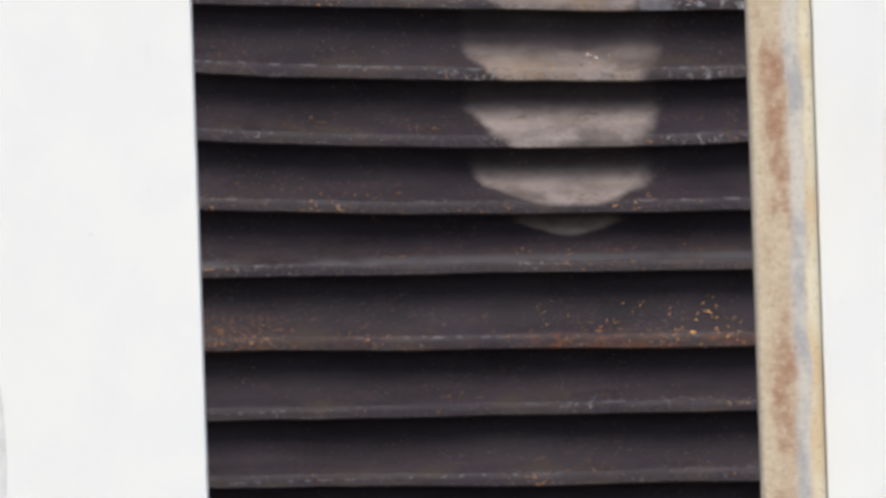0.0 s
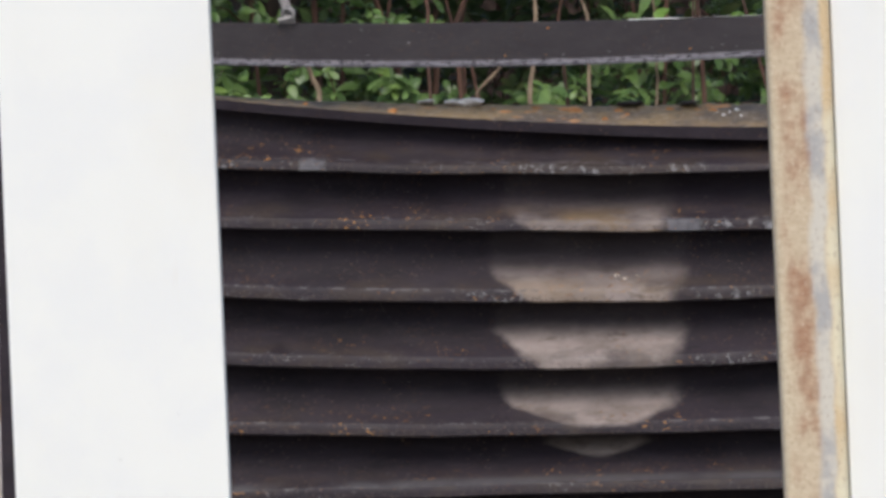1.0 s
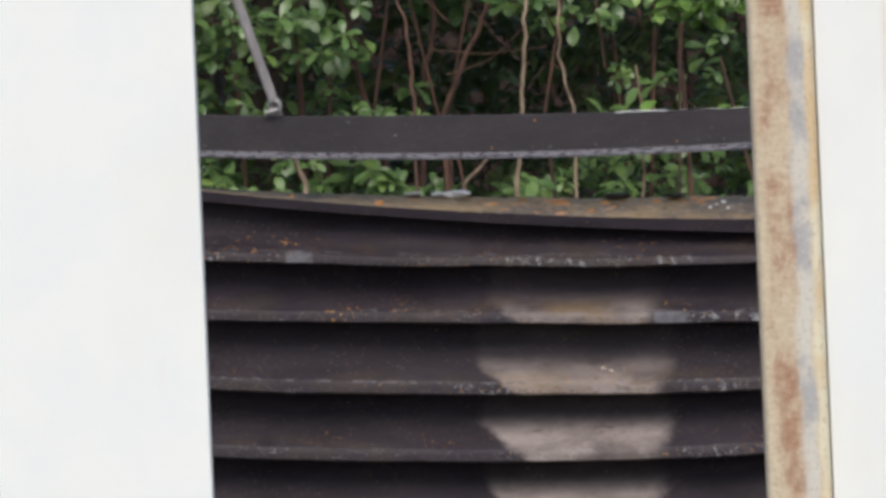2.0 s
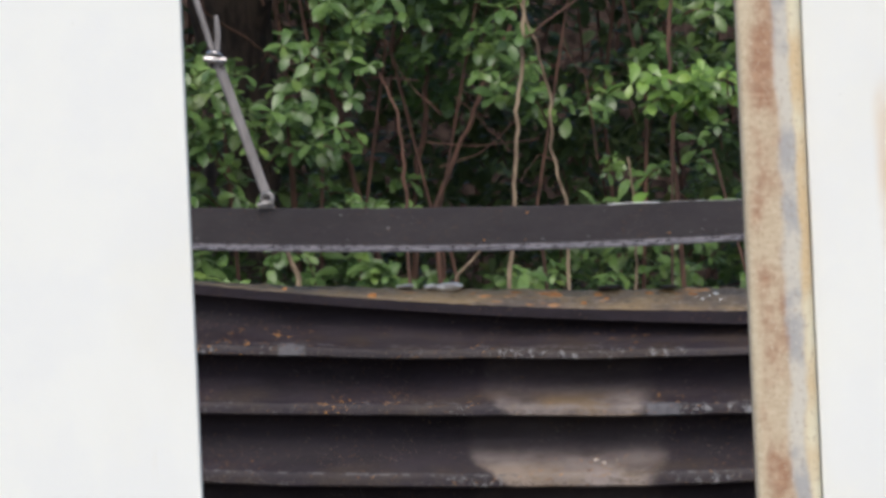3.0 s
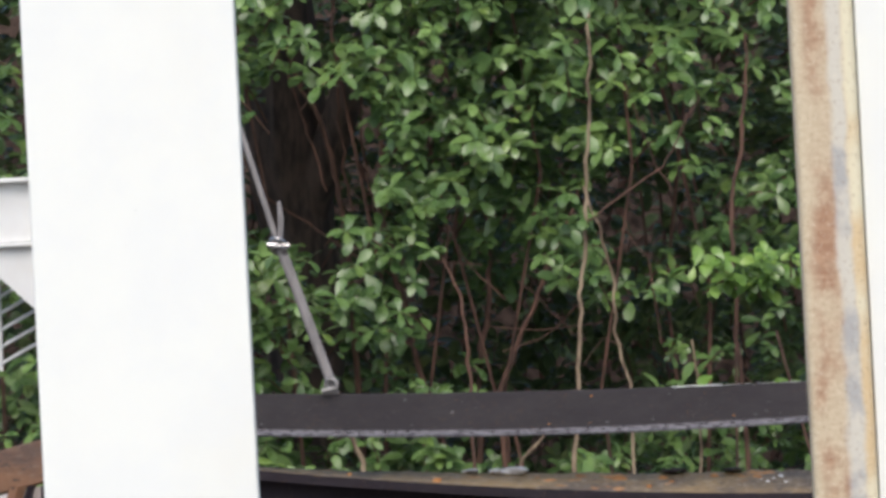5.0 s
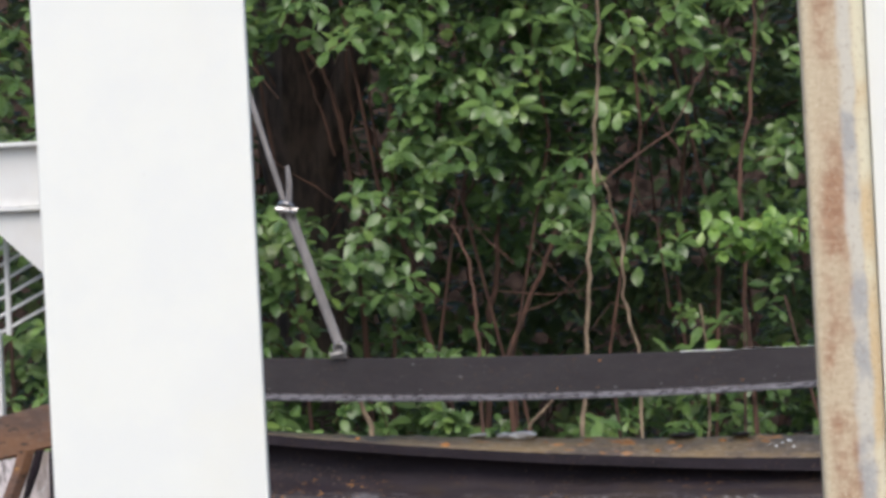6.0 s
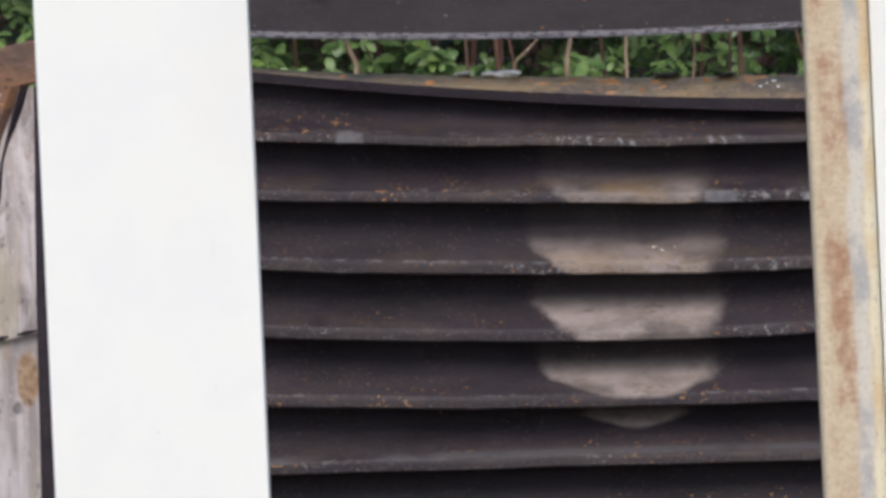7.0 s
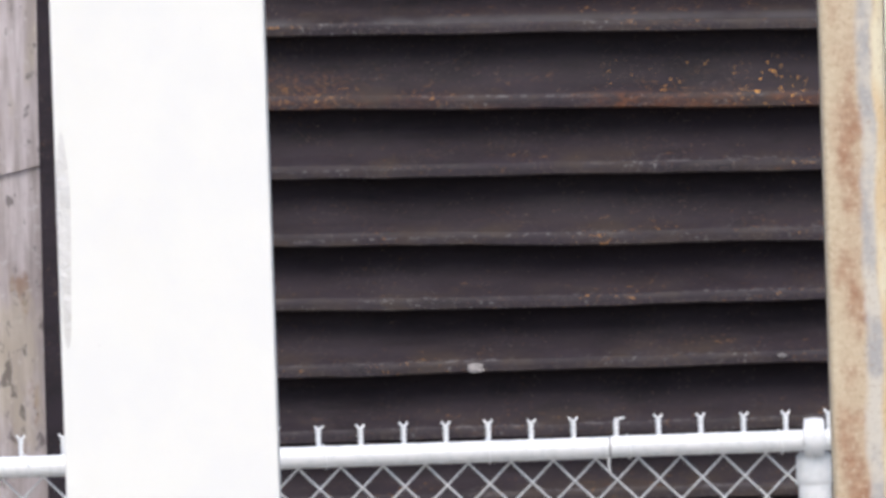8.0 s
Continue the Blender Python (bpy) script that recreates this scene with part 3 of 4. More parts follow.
for n, x, h, size in SCALE:
    k = next(i for i in range(len(SECTION) - 1) if SECTION[i][1] <= h < SECTION[i + 1][1])
    (o0, h0), (o1, h1) = SECTION[k], SECTION[k + 1]
    out = o0 + (o1 - o0) * (h - h0) / (h1 - h0)
    bm = bmesh.new()
    bmesh.ops.create_icosphere(bm, subdivisions=2, radius=1)
    for v in bm.verts:
        v.co = Vector((v.co.x * size, v.co.y * 0.0022 + v.co.z * size * 0.25, v.co.z * size * 0.5)) * (1 + 1.1 * noise.noise(v.co * 1.7 + Vector((x * 31, n, 0))))
    part("scale_flake", bm, M_TAN_SCALE if n == 2 else M_SCALE, slats[n], at=(x - ORIGIN_X, out, curve3(LIPS[n], x) - curve3(LIPS[n], ORIGIN_X) + h))
# back plate and end posts
part("back_plate", box_bm((LEFT_END, 0.112, 0.2), (RIGHT_END, 0.119, 3.2)), M_SOOT, screen)
bm = sweep([[(-0.945 + dx, -0.01, z), (-0.893 + dx, -0.01, z), (-0.893 + dx, 0.09, z), (-0.945 + dx, 0.09, z)]
            for z, dx in ((0, 0), (1.0, 0.001), (1.8, 0.004), (2.4, 0.010), (2.9, 0.02), (3.3, 0.033))])
part("end_post", bm, M_DARK, screen, at=(0.004, 0, 0))
part("end_post", box_bm((0.952, -0.01, 0), (1.0, 0.09, 3.3), 0.004, 1), M_DARK, screen)

# twisted top rim: front edge, slanting rusty top
RIM_TOP, RIM_EDGE, RIM_BOT = (3.2798, -0.0595, 0.0341), (3.2530, -0.0985, 0.0465), (3.2318, -0.1035, 0.0355)
sections = []
for i in range(241):
    x = -0.9 + 1.88 * i / 240
    t, e, b = (curve3(c, min(x, 0.75)) for c in (RIM_TOP, RIM_EDGE, RIM_BOT))
    t = max(t, e + 0.005)
    r = 0.0035 * noise.noise(Vector((x * 9, 2, 0))) + 0.004 * noise.noise(Vector((x * 37, 2, 3))) + 0.002 * noise.noise(Vector((x * 120, 2, 3)))
    f = 0.0012 * noise.noise(Vector((x * 50, 0, 6)))
    sections.append([(x, -0.012 + f, b), (x, -0.014, e - 0.002 + f), (x, -0.010, e + f), (x, 0.03, (t + e) / 2 + 0.004 + r * 0.4), (x, 0.075, t + r),
                     (x, 0.078, t - 0.008 + r), (x, 0.0, e - 0.01), (x, -0.004, b)])
rim = part("top_rim", sweep(sections), M_RIM, screen, "bent top rim, rusted orange on its upper face")
rim.location.y = 0.038
rim.data.materials.append(M_SOOT)
for f in rim.data.polygons:
    if f.normal.y < -0.85 or f.normal.z < -0.3:
        f.material_index = 1

# bright scabs of rust, and white blobs that paint sparkles, on the rim's slanting face: x, share of the way up, half
# width, half height
SCABS_SPARKLES = [(0.231, 0.5, 0.017, 0.0075), (0.212, 0.62, 0.01, 0.004), (0.318, 0.6, 0.009, 0.007), (0.335, 0.42, 0.006, 0.004), (0.505, 0.6, 0.012, 0.007), (0.525, 0.42, 0.0045, 0.002), (0.538, 0.56, 0.003, 0.003), (0.513, 0.5, 0.003, 0.002), (0.56, 0.4, 0.0035, 0.0015),
         (0.07, 0.55, 0.007, 0.004), (-0.128, 0.1, 0.009, 0.005), (0.42, 0.72, 0.008, 0.004), (0.155, 0.7, 0.012, 0.004), (0.552, 0.68, 0.005, 0.002), (0.29, 0.2, 0.006, 0.003), (-0.3, 0.2, 0.005, 0.003)]
for x, up, wide, high in SCABS_SPARKLES:
    t, e = curve3(RIM_TOP, x), curve3(RIM_EDGE, x)
    bm = bmesh.new()
    bmesh.ops.create_icosphere(bm, subdivisions=2, radius=1)
    for v in bm.verts:
        c = v.co * (1 + 0.45 * noise.noise(v.co * 1.6 + Vector((x * 31, 1, 0))))
        v.co = Vector((c.x * wide, c.z * high * 0.9 + c.y * 0.002, c.z * high - c.y * 0.002))
    # the near-white ones are painted glints, the others rust
    part("scab_and_sparkle", bm, M_GALV if x in (0.525, 0.538, 0.513, 0.56, 0.552) else M_SCAB, rim, smooth=True, at=(x, -0.012 + 0.085 * up, e + (t - e) * up + 0.002))

# loose upper bar: an angle with its foot turned towards the viewer
BAR_TOP, BAR_BOT = (3.439, -0.0319, 0.0256), (3.352, -0.0326, 0.0407)
sections, feet = [], []
for i in range(61):
    x = -0.80 + 1.78 * i / 60
    t, b = curve3(BAR_TOP, x), curve3(BAR_BOT, min(x, 0.7))
    w = 0.0012 * noise.noise(Vector((x * 30, 8, 0)))
    sections.append([(x, 0.0, b + 0.006), (x, 0.0, t - 0.002 + w), (x, 0.002, t + w), (x, 0.007, t + w), (x, 0.008, b + 0.006)])
    feet.append([(x, -0.032, b - 0.001), (x, -0.034, b + 0.003 + w * 0.6), (x, -0.03, b + 0.0055 + w * 0.6), (x, 0.0, b + 0.013), (x, 0.008, b + 0.013), (x, 0.008, b)])
bar = part("top_bar", sweep(sections), M_BAR, screen, "black angle bar, slightly sagging", at=(0, 0.02, 0))
# the foot is coloured paler than the bar to look lit from above
part("bar_foot", sweep(feet), M_LIT_EDGE, bar, "lower flange, skylight painted in as a pale tone")
# near-white strip on the bar's top edge paints a wet glint
glint = []
for i in range(31):
    x = 0.345 + 0.4 * i / 30
    t = curve3(BAR_TOP, x) + 0.0012 * noise.noise(Vector((x * 30, 8, 0)))
    g = (0.0008 if x < 0.44 else 0.0003) + 0.0004 * noise.noise(Vector((x * 25, 3, 1)))
    glint.append([(x, -0.001, t - (0.0008 if x < 0.44 else 0.0001)), (x, -0.001, t + g), (x, 0.008, t + g), (x, 0.008, t - 0.0005)])
part("edge_glint", sweep(glint), M_GALV, bar, "white strip painting a glint on the upper edge")
rnd = random.Random(5)
for i in range(16):
    x = rnd.uniform(-0.5, 0.6)
    t, b = curve3(BAR_TOP, x), curve3(BAR_BOT, x)
    bm = bmesh.new()
    bmesh.ops.create_icosphere(bm, subdivisions=1, radius=1)
    wide = rnd.uniform(0.0015, 0.004)
    for v in bm.verts:
        v.co = Vector((v.co.x * wide, v.co.y * 0.0012, v.co.z * wide * 0.55)) * (1 + 0.5 * noise.noise(v.co * 1.9 + Vector((i * 7, 0, 0))))
    part("scale_fleck", bm, M_SCAB if i % 4 == 0 else M_SCALE, bar, at=(x, -0.0006, b + (t - b) * rnd.choice((0.24, 0.27, 0.33, 0.55, 0.85))))
for x in (-0.74, 0.9):
    part("bar_bracket", box_bm((x - 0.02, 0.03, 3.1), (x + 0.02, 0.036, curve3(BAR_TOP, x) - 0.01), 0.001, 1), M_DARK, screen)

# flakes lying on the rim
for x, wdt, hgt in ((0.022, 0.032, 0.009), (-0.012, 0.014, 0.006), (-0.06, 0.02, 0.004), (0.34, 0.03, 0.005), (0.46, 0.02, 0.004)):
    bm = bmesh.new()
    bmesh.ops.create_icosphere(bm, subdivisions=2, radius=1)
    for v in bm.verts:
        v.co = Vector((v.co.x * wdt, v.co.y * 0.02, v.co.z * hgt)) * (1 + 0.35 * noise.noise(v.co * 2 + Vector((x * 9, 0, 0))))
    fl = part("flake", bm, M_ASH if x < 0.3 else M_DARK, at=(x, SCREEN_Y + 0.105, curve3(RIM_TOP, x) + 0.004))
    tagged(fl, "loose curled flake of scale on the rusted rim", "flake", "flakes on the rim")


# ---- tension rod ----
rod = thing("tension_rod", (-0.326, SCREEN_Y + 0.02, 3.455))
tagged(rod, "dull steel tension rod with a shackle, fixed to the black bar", "rod")
P0, P1, P2 = Vector((0, 0, 0.012)), Vector((-0.091, 0, 0.297)), Vector((-0.245, 0.02, 0.86))
side = Vector((0.006, 0, 0.002))
part("rod_lower", tube_bm([P0, P1], 0.0075, 10), M_ROD, rod, smooth=True)
part("rod_lower", tube_bm([P0 + side, P1 + side * 1.2], 0.0055, 8), M_ROD, rod, smooth=True)
part("rod_upper", tube_bm([P1, P2], 0.006, 10), M_ROD, rod, smooth=True)
part("rod_tail", tube_bm([P1 + Vector((0.004, -0.008, 0)), P1 + Vector((0.008, -0.01, 0.05)), P1 + Vector((0.006, -0.008, 0.085))], [0.006, 0.006, 0.004], 8), M_ROD, rod, smooth=True)
bm = torus(bmesh.new(), P1 + Vector((0, -0.006, 0.004)), 0.013, 0.0055, (0.35, 0.5, 0.9))
torus(bm, P1 + Vector((0.002, -0.006, -0.012)), 0.013, 0.0045, (0.3, 0.6, 0.8))
part("shackle", bm, M_SHACKLE, rod, "bright galvanised shackle", smooth=True)
bm = tube_bm([P1 + Vector((-0.022, -0.012, 0.0)), P1 + Vector((0.022, -0.012, -0.004))], 0.006, 8)
part("shackle_bolt", bm, M_SHACKLE, rod, smooth=True)
bm = torus(bmesh.new(), P0 + Vector((0, -0.012, 0.004)), 0.0105, 0.0048, (0.2, 1, 0.1))
tube(bm, [P0 + Vector((-0.02, -0.012, -0.008)), P0 + Vector((0.012, -0.012, -0.004))], 0.005)
part("eye_bolt", bm, M_EYE, rod, smooth=True)
part("foot_plate", box_bm((-0.02, -0.004, -0.004), (0.014, 0.02, 0.004), 0.002, 1), M_ROD, rod)


# ---- scorched drum of sheet beside the screen ----
drum = thing("sheet_tank", (-1.25, 20.9, 0))
tagged(drum, "scorched grey sheet-metal tank with a brown rusted band", "tank")


def tank_sheet(z0, z1, grow, seed):
    """A sheet across the tank's front, with shallow upright ribs, running in behind the screen's end post."""
    sections = []
    for i in range(65):
        u = i / 64
        x = -1.4 + 1.752 * u + 0.006 * seed * 0.1
        col = []
        for j in range(15):
            z = z0 + (z1 - z0) * j / 14
            y = -0.26 - grow + 0.05 * ((x - 0.27) / 1.67) ** 2 + 0.004 * math.sin(x * 95) + 0.012 * noise.noise(Vector((x * 5, z * 4, 3)))
            e = (0.014 * noise.noise(Vector((x * 6, seed, 0))) + 0.2 * (x - 0.27)) * (1.0 if z0 > 0 else j / 14)
            col.append((x, y, z + e))
        col += [(x, y + 0.003, z) for x, y, z in reversed(col)]
        sections.append(col)
    return sweep(sections)


part("lower_sheet", tank_sheet(0.0, 2.262, 0.003, 1), M_SHEET, drum, smooth=True)
part("middle_sheet", tank_sheet(2.248, 2.815, 0.012, 5), M_SHEET_STAINED, drum, smooth=True)
part("upper_sheet", tank_sheet(2.8, 3.30, 0.024, 9), M_SHEET_SCORCHED, drum, smooth=True)
# dark tube along the lap models the shadow below the upper sheet's edge
seam = [(x, -0.286 + 0.05 * ((x - 0.27) / 1.67) ** 2, 2.806 + 0.2 * (x - 0.27) + 0.014 * noise.noise(Vector((x * 6, 9, 0)))) for x in (-1.4 + 1.75 * i / 40 for i in range(41))]
part("lap_shadow", tube_bm(seam, 0.0042, 6), M_DARK, drum, "dark strip for the shadow at the lap of two sheets", smooth=True)
sections = []
for i in range(33):
    x = -1.4 + 1.74 * i / 32
    z = 3.375 + 0.2 * (x - 0.2)
    sections.append([(x, -0.27, z - 0.085), (x, -0.275, z - 0.08), (x, -0.275, z + 0.002), (x, -0.268, z + 0.005), (x, -0.2, z + 0.006), (x, -0.2, z - 0.002), (x, -0.262, z - 0.004), (x, -0.262, z - 0.085)])
part("rim_band", sweep(sections), M_BROWN, drum, "brown rusted band round the top")
# thin dark strip modelled for the shadow edge of the brown torn strip
for a, b, r in (((0.205, -0.28, 3.0), (0.29, -0.276, 3.31), 0.009), ((0.165, -0.292, 2.98), (0.262, -0.284, 3.31), 0.017)):
    a, b = Vector(a), Vector(b)
    sections = []
    for i in range(9):
        p = a.lerp(b, i / 8) + Vector((0.006 * math.sin(i), 0, 0))
        sections.append([p + Vector((-r, 0, 0)), p + Vector((0, -0.012, 0)), p + Vector((r, 0, 0)), p + Vector((0, 0.006, 0))])
    part("torn_strip_and_shadow", sweep(sections), M_BROWN if r > 0.01 else M_DARK, drum)


# ---- white steel frame with grating, behind ----
frame_thing = thing("gantry", (-1.3, 22.0, 0))
tagged(frame_thing, "white painted steel frame with a gusset plate", "steel frame")
bm = box_bm((-0.9, 0, 3.862), (0.62, 0.012, 3.99))
part("beam_web", bm, M_WHITE_FRAME, frame_thing)
part("beam_flange", box_bm((-0.9, -0.024, 3.99), (0.62, 0.036, 4.0), 0.002, 1), M_WHITE_FRAME, frame_thing)
part("beam_flange", box_bm((-0.9, -0.024, 3.85), (0.62, 0.036, 3.86), 0.002, 1), M_WHITE_FRAME, frame_thing)
bm = bmesh.new()
g = [(0.10, 3.85), (0.60, 3.85), (0.60, 3.60), (0.42, 3.60), (0.305, 3.716), (0.215, 3.805)]
fr = [bm.verts.new((x, -0.006, z)) for x, z in g]
bk = [bm.verts.new((x, 0.006, z)) for x, z in g]
bm.faces.new(fr)
bm.faces.new(bk[::-1])
for i in range(6):
    bm.faces.new((fr[i], bk[i], bk[(i + 1) % 6], fr[(i + 1) % 6]))
bmesh.ops.recalc_face_normals(bm, faces=bm.faces)
part("gusset", bm, M_WHITE_FRAME, frame_thing)
part("frame_post", box_bm((0.42, 0.01, 0), (0.60, 0.19, 3.85), 0.006, 2), M_WHITE_FRAME, frame_thing)
part("frame_post", box_bm((0.08, 0.03, 0), (0.205, 0.155, 3.60), 0.006, 2), M_WHITE_FRAME, frame_thing)
grate = thing("grating", (-1.09, 22.1, 3.55))
tagged(grate, "white wire grating of slanting rods on the frame", "grating")
for i in range(9):
    z = 0.035 + 0.036 * i
    part("grating_rod", tube_bm([(-0.2, 0, z - 0.09), (0.24, 0, z + 0.13)], 0.0038, 6), M_WHITE_FRAME, grate, smooth=True)
for x in (-0.16, 0.012, 0.18):
    part("grating_upright", tube_bm([(x, -0.006, 0.03 + x * 0.5), (x + 0.005, -0.006, 0.32)], 0.0065, 6), M_WHITE_FRAME, grate, smooth=True)


# ---- chain-link fence ----
FENCE_Y = 18.0
fence = thing("chain_link_fence", (0, FENCE_Y, 0))
tagged(fence, "galvanised chain-link fence with a bright top rail", "fence")
RAIL_Z, RAIL_R = 1.812, 0.0195
part("top_rail", tube_bm([(-4.4, 0, RAIL_Z - 0.004), (0.156, 0, RAIL_Z)], RAIL_R, 20), M_GALV, fence, smooth=True)
part("top_rail", tube_bm([(0.1585, 0, RAIL_Z + 0.001), (4.0, 0, RAIL_Z + 0.005)], RAIL_R, 20), M_GALV, fence, smooth=True)


part("rail_sleeve", tube_bm([(0.1, 0, RAIL_Z), (0.21, 0, RAIL_Z)], RAIL_R - 0.002, 16), M_ROD, fence, smooth=True)
part("tie_wire", tube_bm([(0.155, -0.012, RAIL_Z - 0.016), (0.154, -0.014, RAIL_Z - 0.03), (0.156, -0.012, RAIL_Z - 0.044)], 0.0018, 6), M_GALV, fence, smooth=True)
for x in (-0.06, 0.19, 0.46, -0.35, -0.88):
    ring = torus(bmesh.new(), (x, 0.001, RAIL_Z), RAIL_R + 0.0018, 0.0017, (1, 0.1, 0.12), 20, 6)
    part("tie_wire", ring, M_GALV, fence, smooth=True)


def line_post(x):
    p = part("line_post", tube_bm([(0, 0.0, 0), (0, 0, 1.745)], 0.0295, 20), M_GALV, fence, smooth=True, at=(x, 0.03, 0))
    bm = tube_bm([(0, 0, 1.735), (0, 0, 1.741), (0, 0, 1.782), (0, 0, 1.79)], [0.031, 0.033, 0.033, 0.027], 20)
    part("post_cap", bm, M_GALV, p, smooth=True)
    # loop over the rail
    bm = bmesh.new()
    rows = []
    for i in range(25):
        t = 2 * math.pi * i / 24
        ring_c = Vector((0, -0.03 + math.cos(t) * 0.026, RAIL_Z + 0.004 + math.sin(t) * (0.03 if math.sin(t) > 0 else 0.026)))
        out = Vector((0, math.cos(t), math.sin(t)))
        rows.append([bm.verts.new(ring_c + out * o + Vector((w, 0, 0))) for o, w in ((-0.005, -0.019), (0.006, -0.017), (0.008, 0), (0.006, 0.017), (-0.005, 0.019))])
    for r, s in zip(rows, rows[1:]):
        for k in range(5):
            bm.faces.new((r[k], s[k], s[(k + 1) % 5], r[(k + 1) % 5]))
    bmesh.ops.recalc_face_normals(bm, faces=bm.faces)
    part("rail_loop", bm, M_GALV, p, smooth=True)


for x in (-2.52, 0.52, 3.56):
    line_post(x)
PITCH, TOP_NODE = 0.0757, 1.828
X0 = -0.361
bm = bmesh.new()
for k in range(-50, 58):
    pts = []
    for j in range(47):
        z = TOP_NODE - j * PITCH / 2
        zig = (j % 2)
        pts.append((X0 + k * PITCH + (PITCH / 2 if zig else 0.0) , 0.026 + (0.003 if zig else -0.003), z))
    tube(bm, pts, 0.0029, 5, caps=False)
    pts = [(2 * (X0 + k * PITCH) - x, y + 0.003, z) for x, y, z in pts]
    tube(bm, pts, 0.0029, 5, caps=False)
mesh_part = part("chain_mesh", bm, M_GALV, fence, smooth=True)
mesh_part["kind"] = "stuff"


def twist_mesh(bent):
    bm = bmesh.new()
    for s in (1, -1):
        pts = []
        for i in range(13):
            h = 0.032 * i / 12
            pts.append((s * 0.0027 * math.cos(i * 0.9), s * 0.0027 * math.sin(i * 0.9), h))
        pts.append((s * 0.005 + bent * 0.004, 0, 0.036))
        pts.append((s * 0.0075 + bent * 0.008, 0, 0.0405 - abs(bent) * 0.004))
        tube(bm, pts, [0.0026] * 13 + [0.0023, 0.0019], 6)
    me = mesh_of("wire_twist", bm, M_GALV, True)
    return me


twists = [twist_mesh(0.0), twist_mesh(0.25), twist_mesh(1.0)]
for k in range(-18, 24):
    t = new("wire_twist", twists[2 if k == 7 else (k * 7 % 5 == 0)])
    t.parent = fence
    t.location = (X0 + k * PITCH + 0.0012 * noise.noise(Vector((k * 1.7, 0, 0))), 0.024, 1.826 + 0.002 * noise.noise(Vector((k * 2.3, 5, 0))))


# ---- thicket behind ----
LEAF_RINGS = ((0.0, 0.07, 0.0), (0.28, 0.58, 0.035), (0.52, 0.97, 0.03), (0.74, 0.95, -0.01), (0.91, 0.56, -0.06))
LEAF_FACES = [q for r in range(0, 12, 3) for q in ((r, r + 1, r + 4, r + 3), (r + 1, r + 2, r + 5, r + 4))] + [(12, 13, 15), (13, 14, 15)]


def leaf_points(base, direction, normal, length, width, fold):
    """A broad leaf, widest near its rounded tip, folded a little along the midrib."""
    d = direction.normalized()
    s = d.cross(normal)
    if s.length < 1e-3:
        s = d.orthogonal()
    s.normalize()
    n = s.cross(d)
    pts = []
    for t, w, drop in LEAF_RINGS:
        c = base + d * length * t + n * drop * length
        e = s * width * 0.5 * w
        lift = n * fold * w * width
        pts += [c - e + lift, c, c + e + lift]
    return pts + [base + d * length - n * 0.1 * length]


def leaf_shape(verts, faces, *shape):
    k = len(verts)
    verts.extend(leaf_points(*shape))
    faces.extend(tuple(k + i for i in f) for f in LEAF_FACES)


def leaf_places(rnd, at, out, size, count):
    """Leaves at the end of a twig: a few set alternately along it, the rest in a whorl round its tip."""
    axis = (out + Vector((rnd.uniform(-0.9, 0.9), rnd.uniform(-0.3, 0.3), rnd.uniform(-0.4, 0.3)))).normalized()
    facing = (Vector((0, -0.55, 0.85)) + Vector((rnd.uniform(-0.35, 0.35), rnd.uniform(-0.3, 0.3), rnd.uniform(-0.2, 0.2)))).normalized()
    side = axis.cross(facing).normalized()
    span = size * rnd.uniform(1.0, 2.2)
    along = count // 2
    places = []
    for i in range(along):
        t = (i + 0.3) / max(1, along)
        flip = 1 if i % 2 else -1
        d = axis * rnd.uniform(0.35, 0.7) + side * flip * rnd.uniform(0.7, 1.0) + Vector((0, 0, rnd.uniform(-0.5, 0.1)))
        places.append((at - axis * span * (1 - t), d))
    tip = (facing + axis * 0.7).normalized()
    a = tip.cross(Vector((0.3, 1, 0.2))).normalized()
    b = tip.cross(a)
    turn = rnd.uniform(0, 6.28)
    for i in range(count - along):
        w = turn + 2 * math.pi * i / (count - along) + rnd.uniform(-0.35, 0.35)
        d = tip * rnd.uniform(-0.1, 0.5) + a * math.cos(w) + b * math.sin(w) + Vector((0, 0, rnd.uniform(-0.55, 0.0)))
        places.append((at, d))
    done = []
    for base, d in places:
        n = (facing + Vector((rnd.uniform(-0.45, 0.45), rnd.uniform(-0.45, 0.45), rnd.uniform(-0.2, 0.4)))).normalized()
        L = size * rnd.uniform(0.65, 1.2)
        done.append((base, d, n, L, L * rnd.uniform(0.42, 0.54), rnd.uniform(0.05, 0.16)))
    return done, axis, span


def spray(rnd, verts, faces, at, out, size, count, twigs=None):
    places, axis, span = leaf_places(rnd, at, out, size, count)
    for shape in places:
        leaf_shape(verts, faces, *shape)
    if twigs is not None:
        tube(twigs, [at - axis * span * 1.3 + Vector((0, 0.03, -0.03)), at - axis * span * 0.6, at], [0.0024, 0.0018, 0.001], 4, caps=False)


def crown_mesh(name, verts, faces, material):
    me = bpy.data.meshes.new(name)
    me.from_pydata([tuple(v) for v in verts], [], faces)
    me.materials.append(material)
    for f in me.polygons:
        f.use_smooth = True
    return me


SINGLE_LEAVES = {}


